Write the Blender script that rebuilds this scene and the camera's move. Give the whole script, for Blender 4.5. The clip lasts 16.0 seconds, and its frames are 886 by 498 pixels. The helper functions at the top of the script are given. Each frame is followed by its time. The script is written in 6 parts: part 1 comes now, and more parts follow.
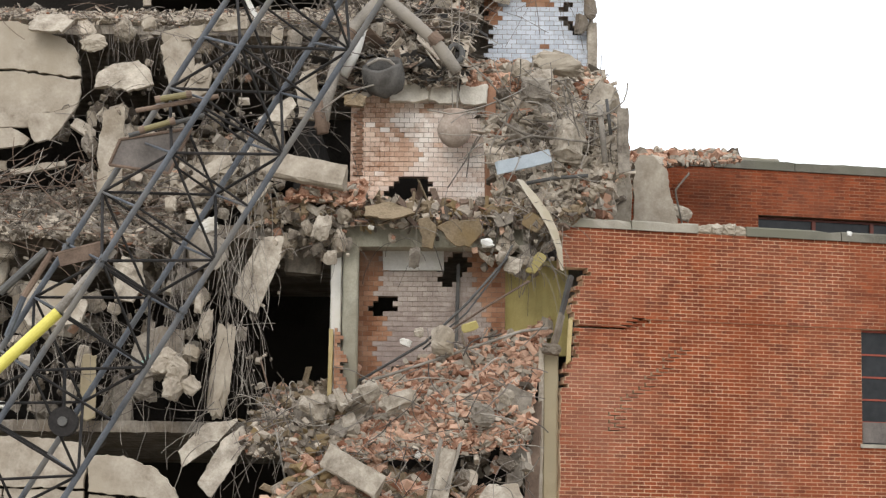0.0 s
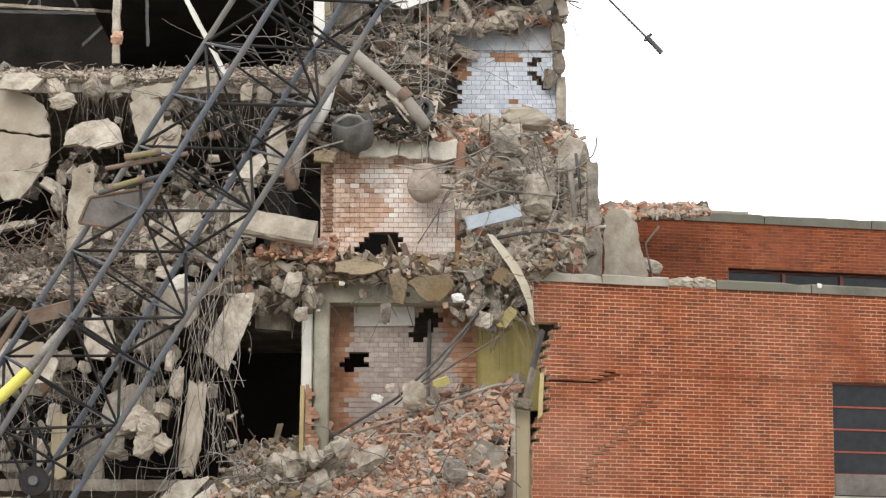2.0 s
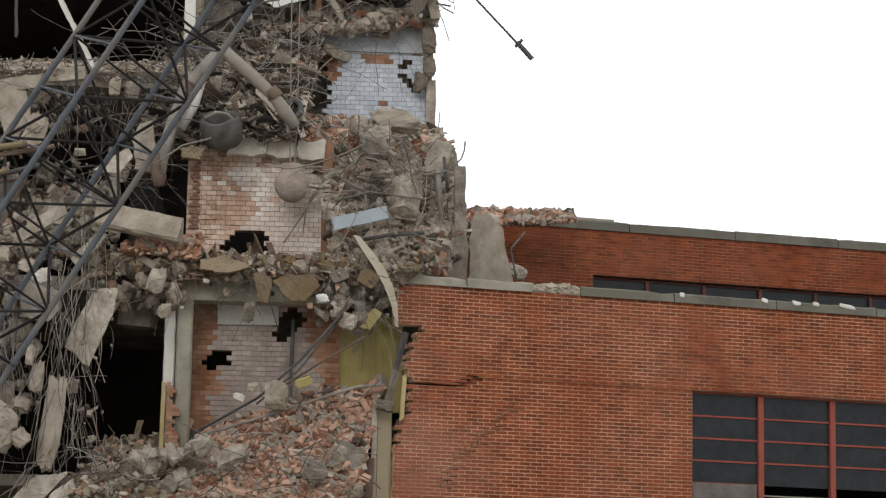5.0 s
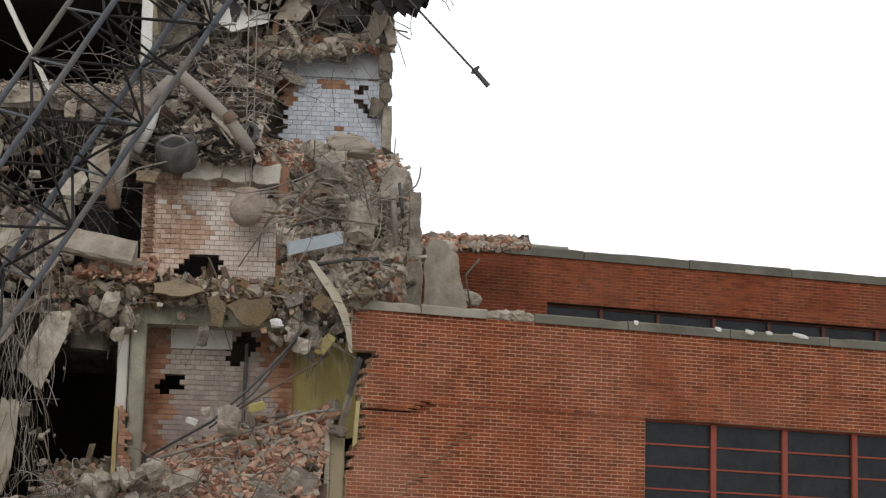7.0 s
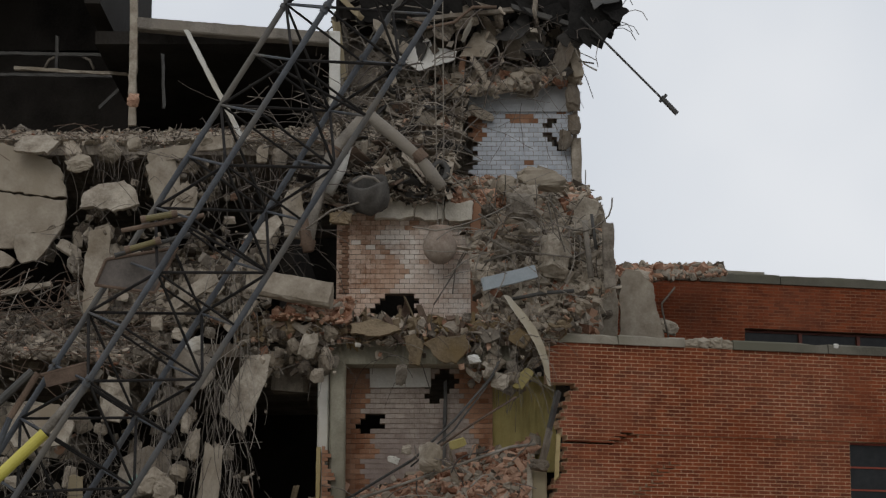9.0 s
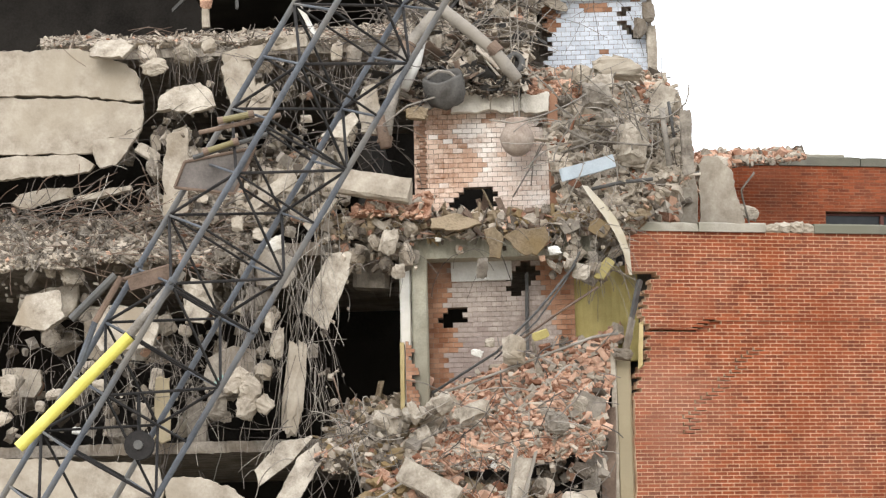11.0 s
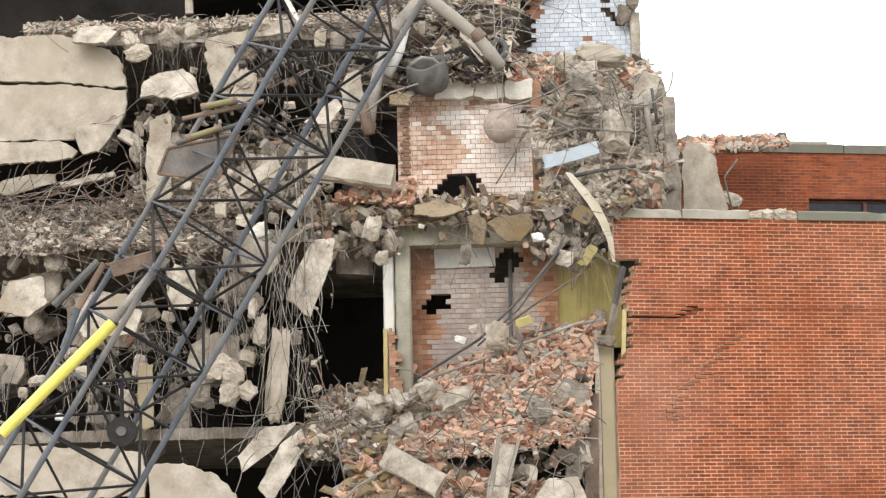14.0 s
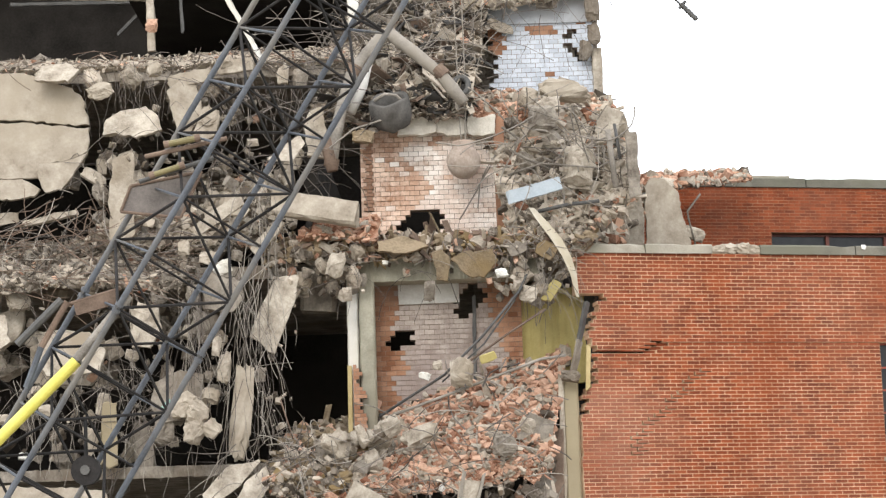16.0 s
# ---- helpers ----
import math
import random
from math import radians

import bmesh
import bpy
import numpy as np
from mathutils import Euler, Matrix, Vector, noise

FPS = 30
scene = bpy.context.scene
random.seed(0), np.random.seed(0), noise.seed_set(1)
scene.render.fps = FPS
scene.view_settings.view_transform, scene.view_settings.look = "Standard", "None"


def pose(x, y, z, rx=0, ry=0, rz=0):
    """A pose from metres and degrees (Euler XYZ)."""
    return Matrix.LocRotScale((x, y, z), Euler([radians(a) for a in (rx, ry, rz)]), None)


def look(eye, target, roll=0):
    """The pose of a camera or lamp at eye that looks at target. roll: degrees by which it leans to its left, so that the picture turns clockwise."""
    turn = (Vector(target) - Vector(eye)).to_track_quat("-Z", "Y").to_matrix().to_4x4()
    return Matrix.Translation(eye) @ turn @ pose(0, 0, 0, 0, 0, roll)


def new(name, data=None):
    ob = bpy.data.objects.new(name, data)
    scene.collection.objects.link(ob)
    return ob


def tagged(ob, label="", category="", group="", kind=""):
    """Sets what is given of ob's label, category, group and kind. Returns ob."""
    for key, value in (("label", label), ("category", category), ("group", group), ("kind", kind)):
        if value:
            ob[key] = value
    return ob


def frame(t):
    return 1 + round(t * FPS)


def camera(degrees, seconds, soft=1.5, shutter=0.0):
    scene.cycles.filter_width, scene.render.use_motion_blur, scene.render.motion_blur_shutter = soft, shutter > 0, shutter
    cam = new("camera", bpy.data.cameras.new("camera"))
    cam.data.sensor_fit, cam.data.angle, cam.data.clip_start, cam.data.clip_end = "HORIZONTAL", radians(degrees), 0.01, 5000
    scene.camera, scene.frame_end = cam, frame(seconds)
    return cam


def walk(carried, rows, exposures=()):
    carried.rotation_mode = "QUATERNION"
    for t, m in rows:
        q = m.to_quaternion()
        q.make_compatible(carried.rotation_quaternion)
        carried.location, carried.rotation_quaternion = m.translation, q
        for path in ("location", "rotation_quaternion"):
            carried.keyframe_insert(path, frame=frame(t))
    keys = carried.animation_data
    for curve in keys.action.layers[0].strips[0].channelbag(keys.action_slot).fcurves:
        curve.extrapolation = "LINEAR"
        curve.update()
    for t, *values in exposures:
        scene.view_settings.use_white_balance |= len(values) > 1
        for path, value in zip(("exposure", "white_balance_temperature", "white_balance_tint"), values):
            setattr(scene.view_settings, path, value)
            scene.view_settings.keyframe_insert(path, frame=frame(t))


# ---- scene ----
EYE = (0.0, 0.0, 1.6)
cam = camera(20.24, 16.0, soft=1.3)
walk(cam, [
    (0.0, look(EYE, (-0.633, 44.0, 8.411), 0.734)),
    (0.5, look(EYE, (-0.551, 44.0, 8.789), 0.728)),
    (1.0, look(EYE, (-0.568, 44.0, 9.155), 0.493)),
    (1.5, look(EYE, (-0.354, 44.0, 9.411), 0.324)),
    (2.0, look(EYE, (-0.112, 44.0, 9.422), 0.156)),
    (2.5, look(EYE, (0.391, 44.0, 9.168), 0.243)),
    (3.0, look(EYE, (1.730, 44.0, 9.329), 0.386)),
    (3.5, look(EYE, (2.085, 44.0, 9.375), 0.709)),
    (4.0, look(EYE, (2.244, 44.0, 9.408), 0.788)),
    (4.2, look(EYE, (2.160, 44.0, 9.432), 0.880)),
    (6.5, look(EYE, (2.933, 44.0, 9.764), 1.500)),
    (7.0, look(EYE, (3.113, 44.0, 9.994), 1.395)),
    (7.5, look(EYE, (2.444, 44.0, 10.073), 1.328)),
    (8.0, look(EYE, (1.956, 44.0, 10.362), 1.063)),
    (8.5, look(EYE, (0.700, 44.0, 10.681), 0.656)),
    (9.0, look(EYE, (-0.400, 44.0, 10.545), 0.077)),
    (9.5, look(EYE, (-1.028, 44.0, 9.957), -0.408)),
    (10.0, look(EYE, (-1.604, 44.0, 9.268), -0.905)),
    (10.2, look(EYE, (-1.835, 44.0, 9.212), -1.100)),
    (12.3, look(EYE, (-1.728, 44.0, 7.607), -1.543)),
    (12.5, look(EYE, (-1.680, 44.0, 7.767), -1.452)),
    (13.0, look(EYE, (-1.686, 44.0, 7.817), -1.362)),
    (13.5, look(EYE, (-1.584, 44.0, 8.111), -1.369)),
    (14.0, look(EYE, (-1.548, 44.0, 8.363), -1.308)),
    (14.5, look(EYE, (-1.301, 44.0, 8.519), -1.543)),
    (15.0, look(EYE, (-1.116, 44.0, 8.631), -1.644)),
    (15.5, look(EYE, (-0.896, 44.0, 8.756), -1.716)),
    (16.0, look(EYE, (-0.879, 44.0, 8.999), -1.800)),
], exposures=[(0.0, 0.42), (1.0, 0.56), (2.5, 0.57), (3.5, 0.26), (4.2, -0.1), (6.5, -0.30), (7.0, -0.34), (7.5, -0.38), (8.0, -0.38), (8.5, -1.12), (9.0, -1.2), (9.5, -0.32), (10.0, 0.4), (12.5, 0.97), (16.0, 0.87)])

# ---- sky and sun: bright overcast ----
world = bpy.data.worlds.new("overcast")
scene.world = world
world.use_nodes = True
wn, wl = world.node_tree.nodes, world.node_tree.links
sky = wn.new("ShaderNodeTexSky")
sky.sky_type, sky.sun_disc = "NISHITA", False
sky.sun_elevation, sky.sun_rotation, sky.dust_density = radians(48), radians(205), 3.0
cloud = wn.new("ShaderNodeTexNoise")
cloud.inputs["Scale"].default_value, cloud.inputs["Detail"].default_value = 3.0, 4.0
cramp = wn.new("ShaderNodeValToRGB")
cramp.color_ramp.elements[0].position, cramp.color_ramp.elements[0].color = 0.35, (8.2, 8.7, 9.4, 1)
cramp.color_ramp.elements[1].position, cramp.color_ramp.elements[1].color = 0.62, (11.0, 11.1, 11.3, 1)
wmix = wn.new("ShaderNodeMix")
wmix.data_type = "RGBA"
wmix.inputs[0].default_value = 0.88
wl.new(cloud.outputs["Fac"], cramp.inputs[0])
wl.new(sky.outputs[0], wmix.inputs[6])
wl.new(cramp.outputs[0], wmix.inputs[7])
wl.new(wmix.outputs[2], wn["Background"].inputs[0])
where, split, spread = wn.new("ShaderNodeTexCoord"), wn.new("ShaderNodeSeparateXYZ"), wn.new("ShaderNodeMapRange")
for key, value in zip(("From Min", "From Max", "To Min", "To Max"), (-1.0, 1.0, 0.11, 0.187)):
    spread.inputs[key].default_value = value
wl.new(where.outputs["Generated"], split.inputs[0])
wl.new(split.outputs[1], spread.inputs["Value"])
wl.new(spread.outputs[0], wn["Background"].inputs[1])
sun = new("sun", bpy.data.lights.new("sun", "SUN"))
sun.data.energy, sun.data.angle, sun.data.color = 0.8, radians(18), (1.0, 0.96, 0.9)
sun.matrix_world = look((-14, -30, 44), (0, 44, 8))

# ---- materials ----


def material(name, low, high, rough=0.9, scale=6.0, grain=60.0, bump=0.3, metal=0.0, stain=None, islands=0.0, spots=0.0, dust=None, fine_mix=0.4, gloss=None, soft=0.0):
    """Two-tone surface with broad patches, fine grain, relief, optional stains and piece-by-piece variation."""
    m = bpy.data.materials.new(name)
    m.use_nodes = True
    n, l = m.node_tree.nodes, m.node_tree.links
    b = n["Principled BSDF"]
    b.inputs["Roughness"].default_value, b.inputs["Metallic"].default_value = rough, metal
    if rough >= 0.8:
        b.inputs["Specular IOR Level"].default_value = 0.12
    if gloss is not None:
        b.inputs["Specular IOR Level"].default_value = gloss
    co = n.new("ShaderNodeNewGeometry")
    big, fine = n.new("ShaderNodeTexNoise"), n.new("ShaderNodeTexNoise")
    for tex, sc, de in ((big, scale, 5.0), (fine, grain, 3.0)):
        tex.inputs["Scale"].default_value, tex.inputs["Detail"].default_value = sc, de
        tex.inputs["Roughness"].default_value = 0.62
        l.new(co.outputs["Position"], tex.inputs["Vector"])
    half = n.new("ShaderNodeMath")
    half.operation, half.inputs[1].default_value = "MULTIPLY_ADD", fine_mix
    l.new(fine.outputs["Fac"], half.inputs[0])
    l.new(big.outputs["Fac"], half.inputs[2])
    factor = half.outputs[0]
    if islands:
        info, add, fr, mad = n.new("ShaderNodeObjectInfo"), n.new("ShaderNodeMath"), n.new("ShaderNodeMath"), n.new("ShaderNodeMath")
        fr.operation, mad.operation, mad.inputs[1].default_value = "FRACT", "MULTIPLY_ADD", islands
        l.new(info.outputs["Random"], add.inputs[0])
        l.new(co.outputs["Random Per Island"], add.inputs[1])
        l.new(add.outputs[0], fr.inputs[0])
        l.new(fr.outputs[0], mad.inputs[0])
        l.new(factor, mad.inputs[2])
        sub = n.new("ShaderNodeMath")
        sub.operation, sub.inputs[1].default_value = "SUBTRACT", islands * 0.5
        l.new(mad.outputs[0], sub.inputs[0])
        factor = sub.outputs[0]
    ramp = n.new("ShaderNodeValToRGB")
    e = ramp.color_ramp.elements
    e[0].position, e[0].color, e[1].position, e[1].color = 0.34 + fine_mix * 0.25, (*low, 1), 0.74 + fine_mix * 0.5, (*high, 1)
    l.new(factor, ramp.inputs[0])
    colour = ramp.outputs[0]
    if stain:
        tex, sr, mix = n.new("ShaderNodeTexNoise"), n.new("ShaderNodeValToRGB"), n.new("ShaderNodeMix")
        tex.inputs["Scale"].default_value, tex.inputs["Detail"].default_value = scale * 0.33, 6.0
        mp = n.new("ShaderNodeMapping")
        mp.inputs["Scale"].default_value, mp.inputs["Location"].default_value = (1, 1, 0.6), (7, 3, 1)
        l.new(co.outputs["Position"], mp.inputs[0])
        l.new(mp.outputs[0], tex.inputs["Vector"])
        sr.color_ramp.elements[0].position, sr.color_ramp.elements[1].position = 0.5 - spots, 0.62 + soft
        l.new(tex.outputs["Fac"], sr.inputs[0])
        mix.data_type = "RGBA"
        mix.inputs[7].default_value = (*stain, 1)
        l.new(sr.outputs[0], mix.inputs[0])
        l.new(colour, mix.inputs[6])
        colour = mix.outputs[2]
    if dust:
        tex, sr, mix, sep, rng, mul = [n.new("ShaderNode" + k) for k in ("TexNoise", "ValToRGB", "Mix", "SeparateXYZ", "MapRange", "Math")]
        tex.inputs["Scale"].default_value, tex.inputs["Detail"].default_value = 0.55, 7.0
        l.new(co.outputs["Position"], tex.inputs["Vector"])
        sr.color_ramp.elements[0].position, sr.color_ramp.elements[1].position = 0.36, 0.62
        l.new(tex.outputs["Fac"], sr.inputs[0])
        l.new(co.outputs["Position"], sep.inputs[0])
        for k, v in zip(("From Min", "From Max", "To Min", "To Max"), (1.4, 3.8, 0.6, 0.18)):
            rng.inputs[k].default_value = v
        l.new(sep.outputs[0], rng.inputs["Value"])
        mul.operation = "MULTIPLY"
        l.new(sr.outputs[0], mul.inputs[0])
        l.new(rng.outputs[0], mul.inputs[1])
        mix.data_type = "RGBA"
        mix.inputs[7].default_value = (*dust, 1)
        l.new(mul.outputs[0], mix.inputs[0])
        l.new(colour, mix.inputs[6])
        colour = mix.outputs[2]
    l.new(colour, b.inputs["Base Color"])
    bp = n.new("ShaderNodeBump")
    bp.inputs["Strength"].default_value, bp.inputs["Distance"].default_value = bump, 0.03
    l.new(half.outputs[0], bp.inputs["Height"])
    l.new(bp.outputs[0], b.inputs["Normal"])
    return m


CONCRETE = material("pale_dusty_concrete", (0.18, 0.148, 0.112), (0.56, 0.5, 0.415), scale=3.4, grain=26, bump=0.5, stain=(0.27, 0.222, 0.163), soft=0.08, fine_mix=0.35)
PLASTER = material("cream_broken_concrete", (0.225, 0.186, 0.142), (0.485, 0.43, 0.353), scale=2.6, grain=22, bump=0.4, stain=(0.35, 0.3, 0.23), spots=0.02, soft=0.1, fine_mix=0.3)
GREY = material("grey_concrete", (0.1, 0.083, 0.066), (0.38, 0.338, 0.282), scale=3.2, grain=24, bump=0.6, stain=(0.17, 0.135, 0.1), soft=0.08, fine_mix=0.35)
DEBRIS = material("mixed_grey_debris", (0.085, 0.069, 0.054), (0.52, 0.45, 0.365), scale=3.0, grain=25, bump=0.6, islands=0.8)
BRICKBIT = material("broken_brick", (0.23, 0.108, 0.066), (0.64, 0.42, 0.305), scale=5.0, grain=40, bump=0.5, islands=0.8, stain=(0.46, 0.3, 0.215), soft=0.1)
BRICKRED = material("orange_brick_bits", (0.24, 0.11, 0.065), (0.5, 0.3, 0.2), scale=5.0, grain=40, bump=0.5, islands=0.7, stain=(0.4, 0.28, 0.2), soft=0.1)
BRICK = material("red_face_brick", (0.125, 0.03, 0.0135), (0.295, 0.074, 0.028), rough=0.85, scale=4.0, grain=70, bump=0.25, islands=0.36, stain=(0.22, 0.05, 0.017), spots=-0.03, soft=0.12, dust=(0.33, 0.15, 0.1), fine_mix=0.3)
MORTAR = material("mortar", (0.4, 0.22, 0.125), (0.78, 0.61, 0.44), scale=2.0, grain=50, bump=0.3, stain=(0.22, 0.085, 0.043), spots=0.01, soft=0.12)
MORTARDARK = material("soot_stained_mortar", (0.24, 0.1, 0.055), (0.5, 0.32, 0.21), scale=1.2, grain=50, bump=0.3, stain=(0.2, 0.07, 0.036), spots=0.02)
COPING = material("weathered_coping_stone", (0.19, 0.17, 0.138), (0.41, 0.375, 0.31), scale=1.6, grain=45, bump=0.4, stain=(0.25, 0.235, 0.18))
TAN = material("tan_plaster", (0.28, 0.225, 0.14), (0.42, 0.355, 0.24), scale=1.5, grain=30, bump=0.3, stain=(0.32, 0.27, 0.18))
COPINGDARK = material("dark_weathered_coping", (0.085, 0.08, 0.064), (0.21, 0.196, 0.16), scale=1.6, grain=45, bump=0.4, stain=(0.15, 0.145, 0.11))
GLAZED = material("dusty_white_glazed_brick", (0.53, 0.38, 0.29), (0.9, 0.83, 0.76), rough=0.55, scale=1.9, grain=14, bump=0.35, islands=0.34, stain=(0.66, 0.52, 0.43), spots=-0.02, fine_mix=0.7)
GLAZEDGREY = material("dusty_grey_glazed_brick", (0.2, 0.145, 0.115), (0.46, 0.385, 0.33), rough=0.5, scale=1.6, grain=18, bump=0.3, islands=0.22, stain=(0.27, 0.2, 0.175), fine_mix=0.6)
GLAZEDBLUE = material("pale_blue_glazed_brick", (0.4, 0.44, 0.5), (0.68, 0.72, 0.78), rough=0.4, scale=1.2, grain=20, bump=0.15, islands=0.3, stain=(0.43, 0.46, 0.5))
BACKING = material("clay_backing_brick", (0.24, 0.11, 0.06), (0.46, 0.265, 0.17), scale=2.0, grain=50, bump=0.4, islands=0.45, stain=(0.31, 0.185, 0.125))
FADED = material("faded_clay_brick", (0.4, 0.22, 0.135), (0.8, 0.62, 0.5), scale=1.7, grain=16, bump=0.6, islands=0.3, stain=(0.52, 0.33, 0.23), fine_mix=0.7)
JOINT = material("grey_joint", (0.15, 0.105, 0.08), (0.38, 0.3, 0.24), scale=1.5, grain=50, bump=0.3)
GREENISH = material("green_grey_painted_concrete", (0.2, 0.19, 0.145), (0.44, 0.415, 0.33), scale=1.5, grain=30, bump=0.3, stain=(0.26, 0.23, 0.17))
WHITEPAINT = material("chipped_white_paint", (0.52, 0.5, 0.45), (0.78, 0.77, 0.73), rough=0.6, scale=2.5, grain=30, bump=0.2, stain=(0.6, 0.56, 0.48))
YELLOWWALL = material("dull_yellow_plaster", (0.33, 0.27, 0.095), (0.5, 0.42, 0.18), rough=0.85, scale=1.5, grain=30, bump=0.3, stain=(0.33, 0.275, 0.13))
YELLOWWOOD = material("yellow_painted_wood", (0.36, 0.27, 0.11), (0.5, 0.4, 0.2), rough=0.7, scale=2.5, grain=30, bump=0.2)
YELLOW = material("bright_yellow_paint", (0.55, 0.48, 0.07), (0.72, 0.65, 0.15), rough=0.45, scale=2.0, grain=30, bump=0.1)
REBAR = material("rusty_grey_rebar", (0.045, 0.035, 0.028), (0.2, 0.17, 0.145), rough=0.7, scale=3.0, grain=40, bump=0.2, islands=0.7)
REBARPALE = material("dusty_bent_rebar", (0.12, 0.104, 0.086), (0.35, 0.315, 0.27), rough=0.8, scale=3.0, grain=40, bump=0.2, islands=0.6)
BOOMSTEEL = material("blue_grey_boom_paint", (0.026, 0.031, 0.039), (0.1, 0.11, 0.125), rough=0.6, scale=2.2, grain=25, bump=0.3, stain=(0.13, 0.118, 0.1), spots=0.01)
TANKSTEEL = material("sooty_tank_steel", (0.05, 0.049, 0.045), (0.15, 0.14, 0.13), rough=0.8, scale=3.0, grain=25, bump=0.4, stain=(0.05, 0.042, 0.036))
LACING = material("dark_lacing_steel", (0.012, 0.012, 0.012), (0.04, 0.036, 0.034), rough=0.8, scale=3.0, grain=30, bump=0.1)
PLATE = material("rusty_brown_plate", (0.085, 0.06, 0.045), (0.23, 0.165, 0.125), rough=0.8, scale=2.0, grain=30, bump=0.3)
REDPAINT = material("oxide_red_window_paint", (0.2, 0.04, 0.025), (0.3, 0.065, 0.035), rough=0.7, scale=3.0, grain=30, bump=0.15)
REDDARK = material("grimy_dark_red_paint", (0.05, 0.02, 0.016), (0.15, 0.04, 0.026), rough=0.75, scale=3.0, grain=30, bump=0.15)
BROWN = material("brown_dusty_plaster", (0.09, 0.066, 0.04), (0.28, 0.218, 0.145), scale=2.6, grain=24, bump=0.8, stain=(0.24, 0.17, 0.085), fine_mix=0.7)
MESHSTEEL = material("dull_perforated_steel", (0.075, 0.064, 0.056), (0.18, 0.155, 0.138), rough=0.75, scale=3.0, grain=30, bump=0.3)
OLIVE = material("olive_roller_paint", (0.11, 0.09, 0.035), (0.24, 0.2, 0.09), rough=0.6, scale=3.0, grain=30, bump=0.2)
OLDWHITE = material("dirty_cream_stone", (0.42, 0.38, 0.31), (0.8, 0.76, 0.68), scale=2.2, grain=24, bump=0.6, stain=(0.42, 0.365, 0.27), spots=0.02)
PANE = material("dirty_dark_window_glass", (0.006, 0.007, 0.008), (0.022, 0.024, 0.026), rough=0.3, scale=2.0, grain=8, bump=0.05, gloss=0.3)
PIPE = material("dusty_grey_pipe", (0.095, 0.082, 0.066), (0.35, 0.315, 0.27), rough=0.75, scale=2.5, grain=30, bump=0.3, stain=(0.25, 0.22, 0.18))
DARKSTEEL = material("dark_steel", (0.03, 0.03, 0.03), (0.1, 0.095, 0.085), rough=0.6, scale=3.0, grain=30, bump=0.2)
BALLSTEEL = material("dusty_ball_steel", (0.27, 0.21, 0.17), (0.56, 0.48, 0.41), rough=0.8, scale=3.0, grain=25, bump=0.5, stain=(0.4, 0.27, 0.2))
BLUEPLASTER = material("pale_blue_dusty_plaster", (0.34, 0.36, 0.39), (0.56, 0.59, 0.62), scale=1.6, grain=24, bump=0.3, stain=(0.4, 0.4, 0.4))
BLUEPANEL = material("pale_blue_metal_sheet", (0.3, 0.35, 0.39), (0.5, 0.55, 0.58), rough=0.5, scale=2.0, grain=30, bump=0.1)
TEAL = material("faded_teal_cloth", (0.2, 0.34, 0.3), (0.32, 0.46, 0.4), rough=0.9, scale=5.0, grain=40, bump=0.3)
# near black: room shade put into the colour of inner walls and roofs
SHADEBLACK = material("shade_black_interior", (0.014, 0.012, 0.011), (0.05, 0.045, 0.04), scale=0.9, grain=20, bump=0.3, stain=(0.03, 0.026, 0.022))
FELTBLACK = material("torn_black_felt", (0.008, 0.008, 0.008), (0.035, 0.033, 0.031), scale=2.0, grain=20, bump=0.6)
DUST = material("dusty_site_ground", (0.2, 0.18, 0.15), (0.36, 0.33, 0.28), scale=0.4, grain=12, bump=0.4)
ROOFING = material("tar_roofing", (0.04, 0.038, 0.036), (0.09, 0.085, 0.08), scale=1.0, grain=30, bump=0.3)

# ---- mesh helpers ----
CUBE_V = np.array([(x, y, z) for x in (-0.5, 0.5) for y in (-0.5, 0.5) for z in (-0.5, 0.5)])
CUBE_F = [(0, 1, 3, 2), (4, 6, 7, 5), (0, 4, 5, 1), (2, 3, 7, 6), (0, 2, 6, 4), (1, 5, 7, 3)]


def turn(rx, ry, rz):
    return np.array(Euler([radians(a) for a in (rx, ry, rz)]).to_matrix())


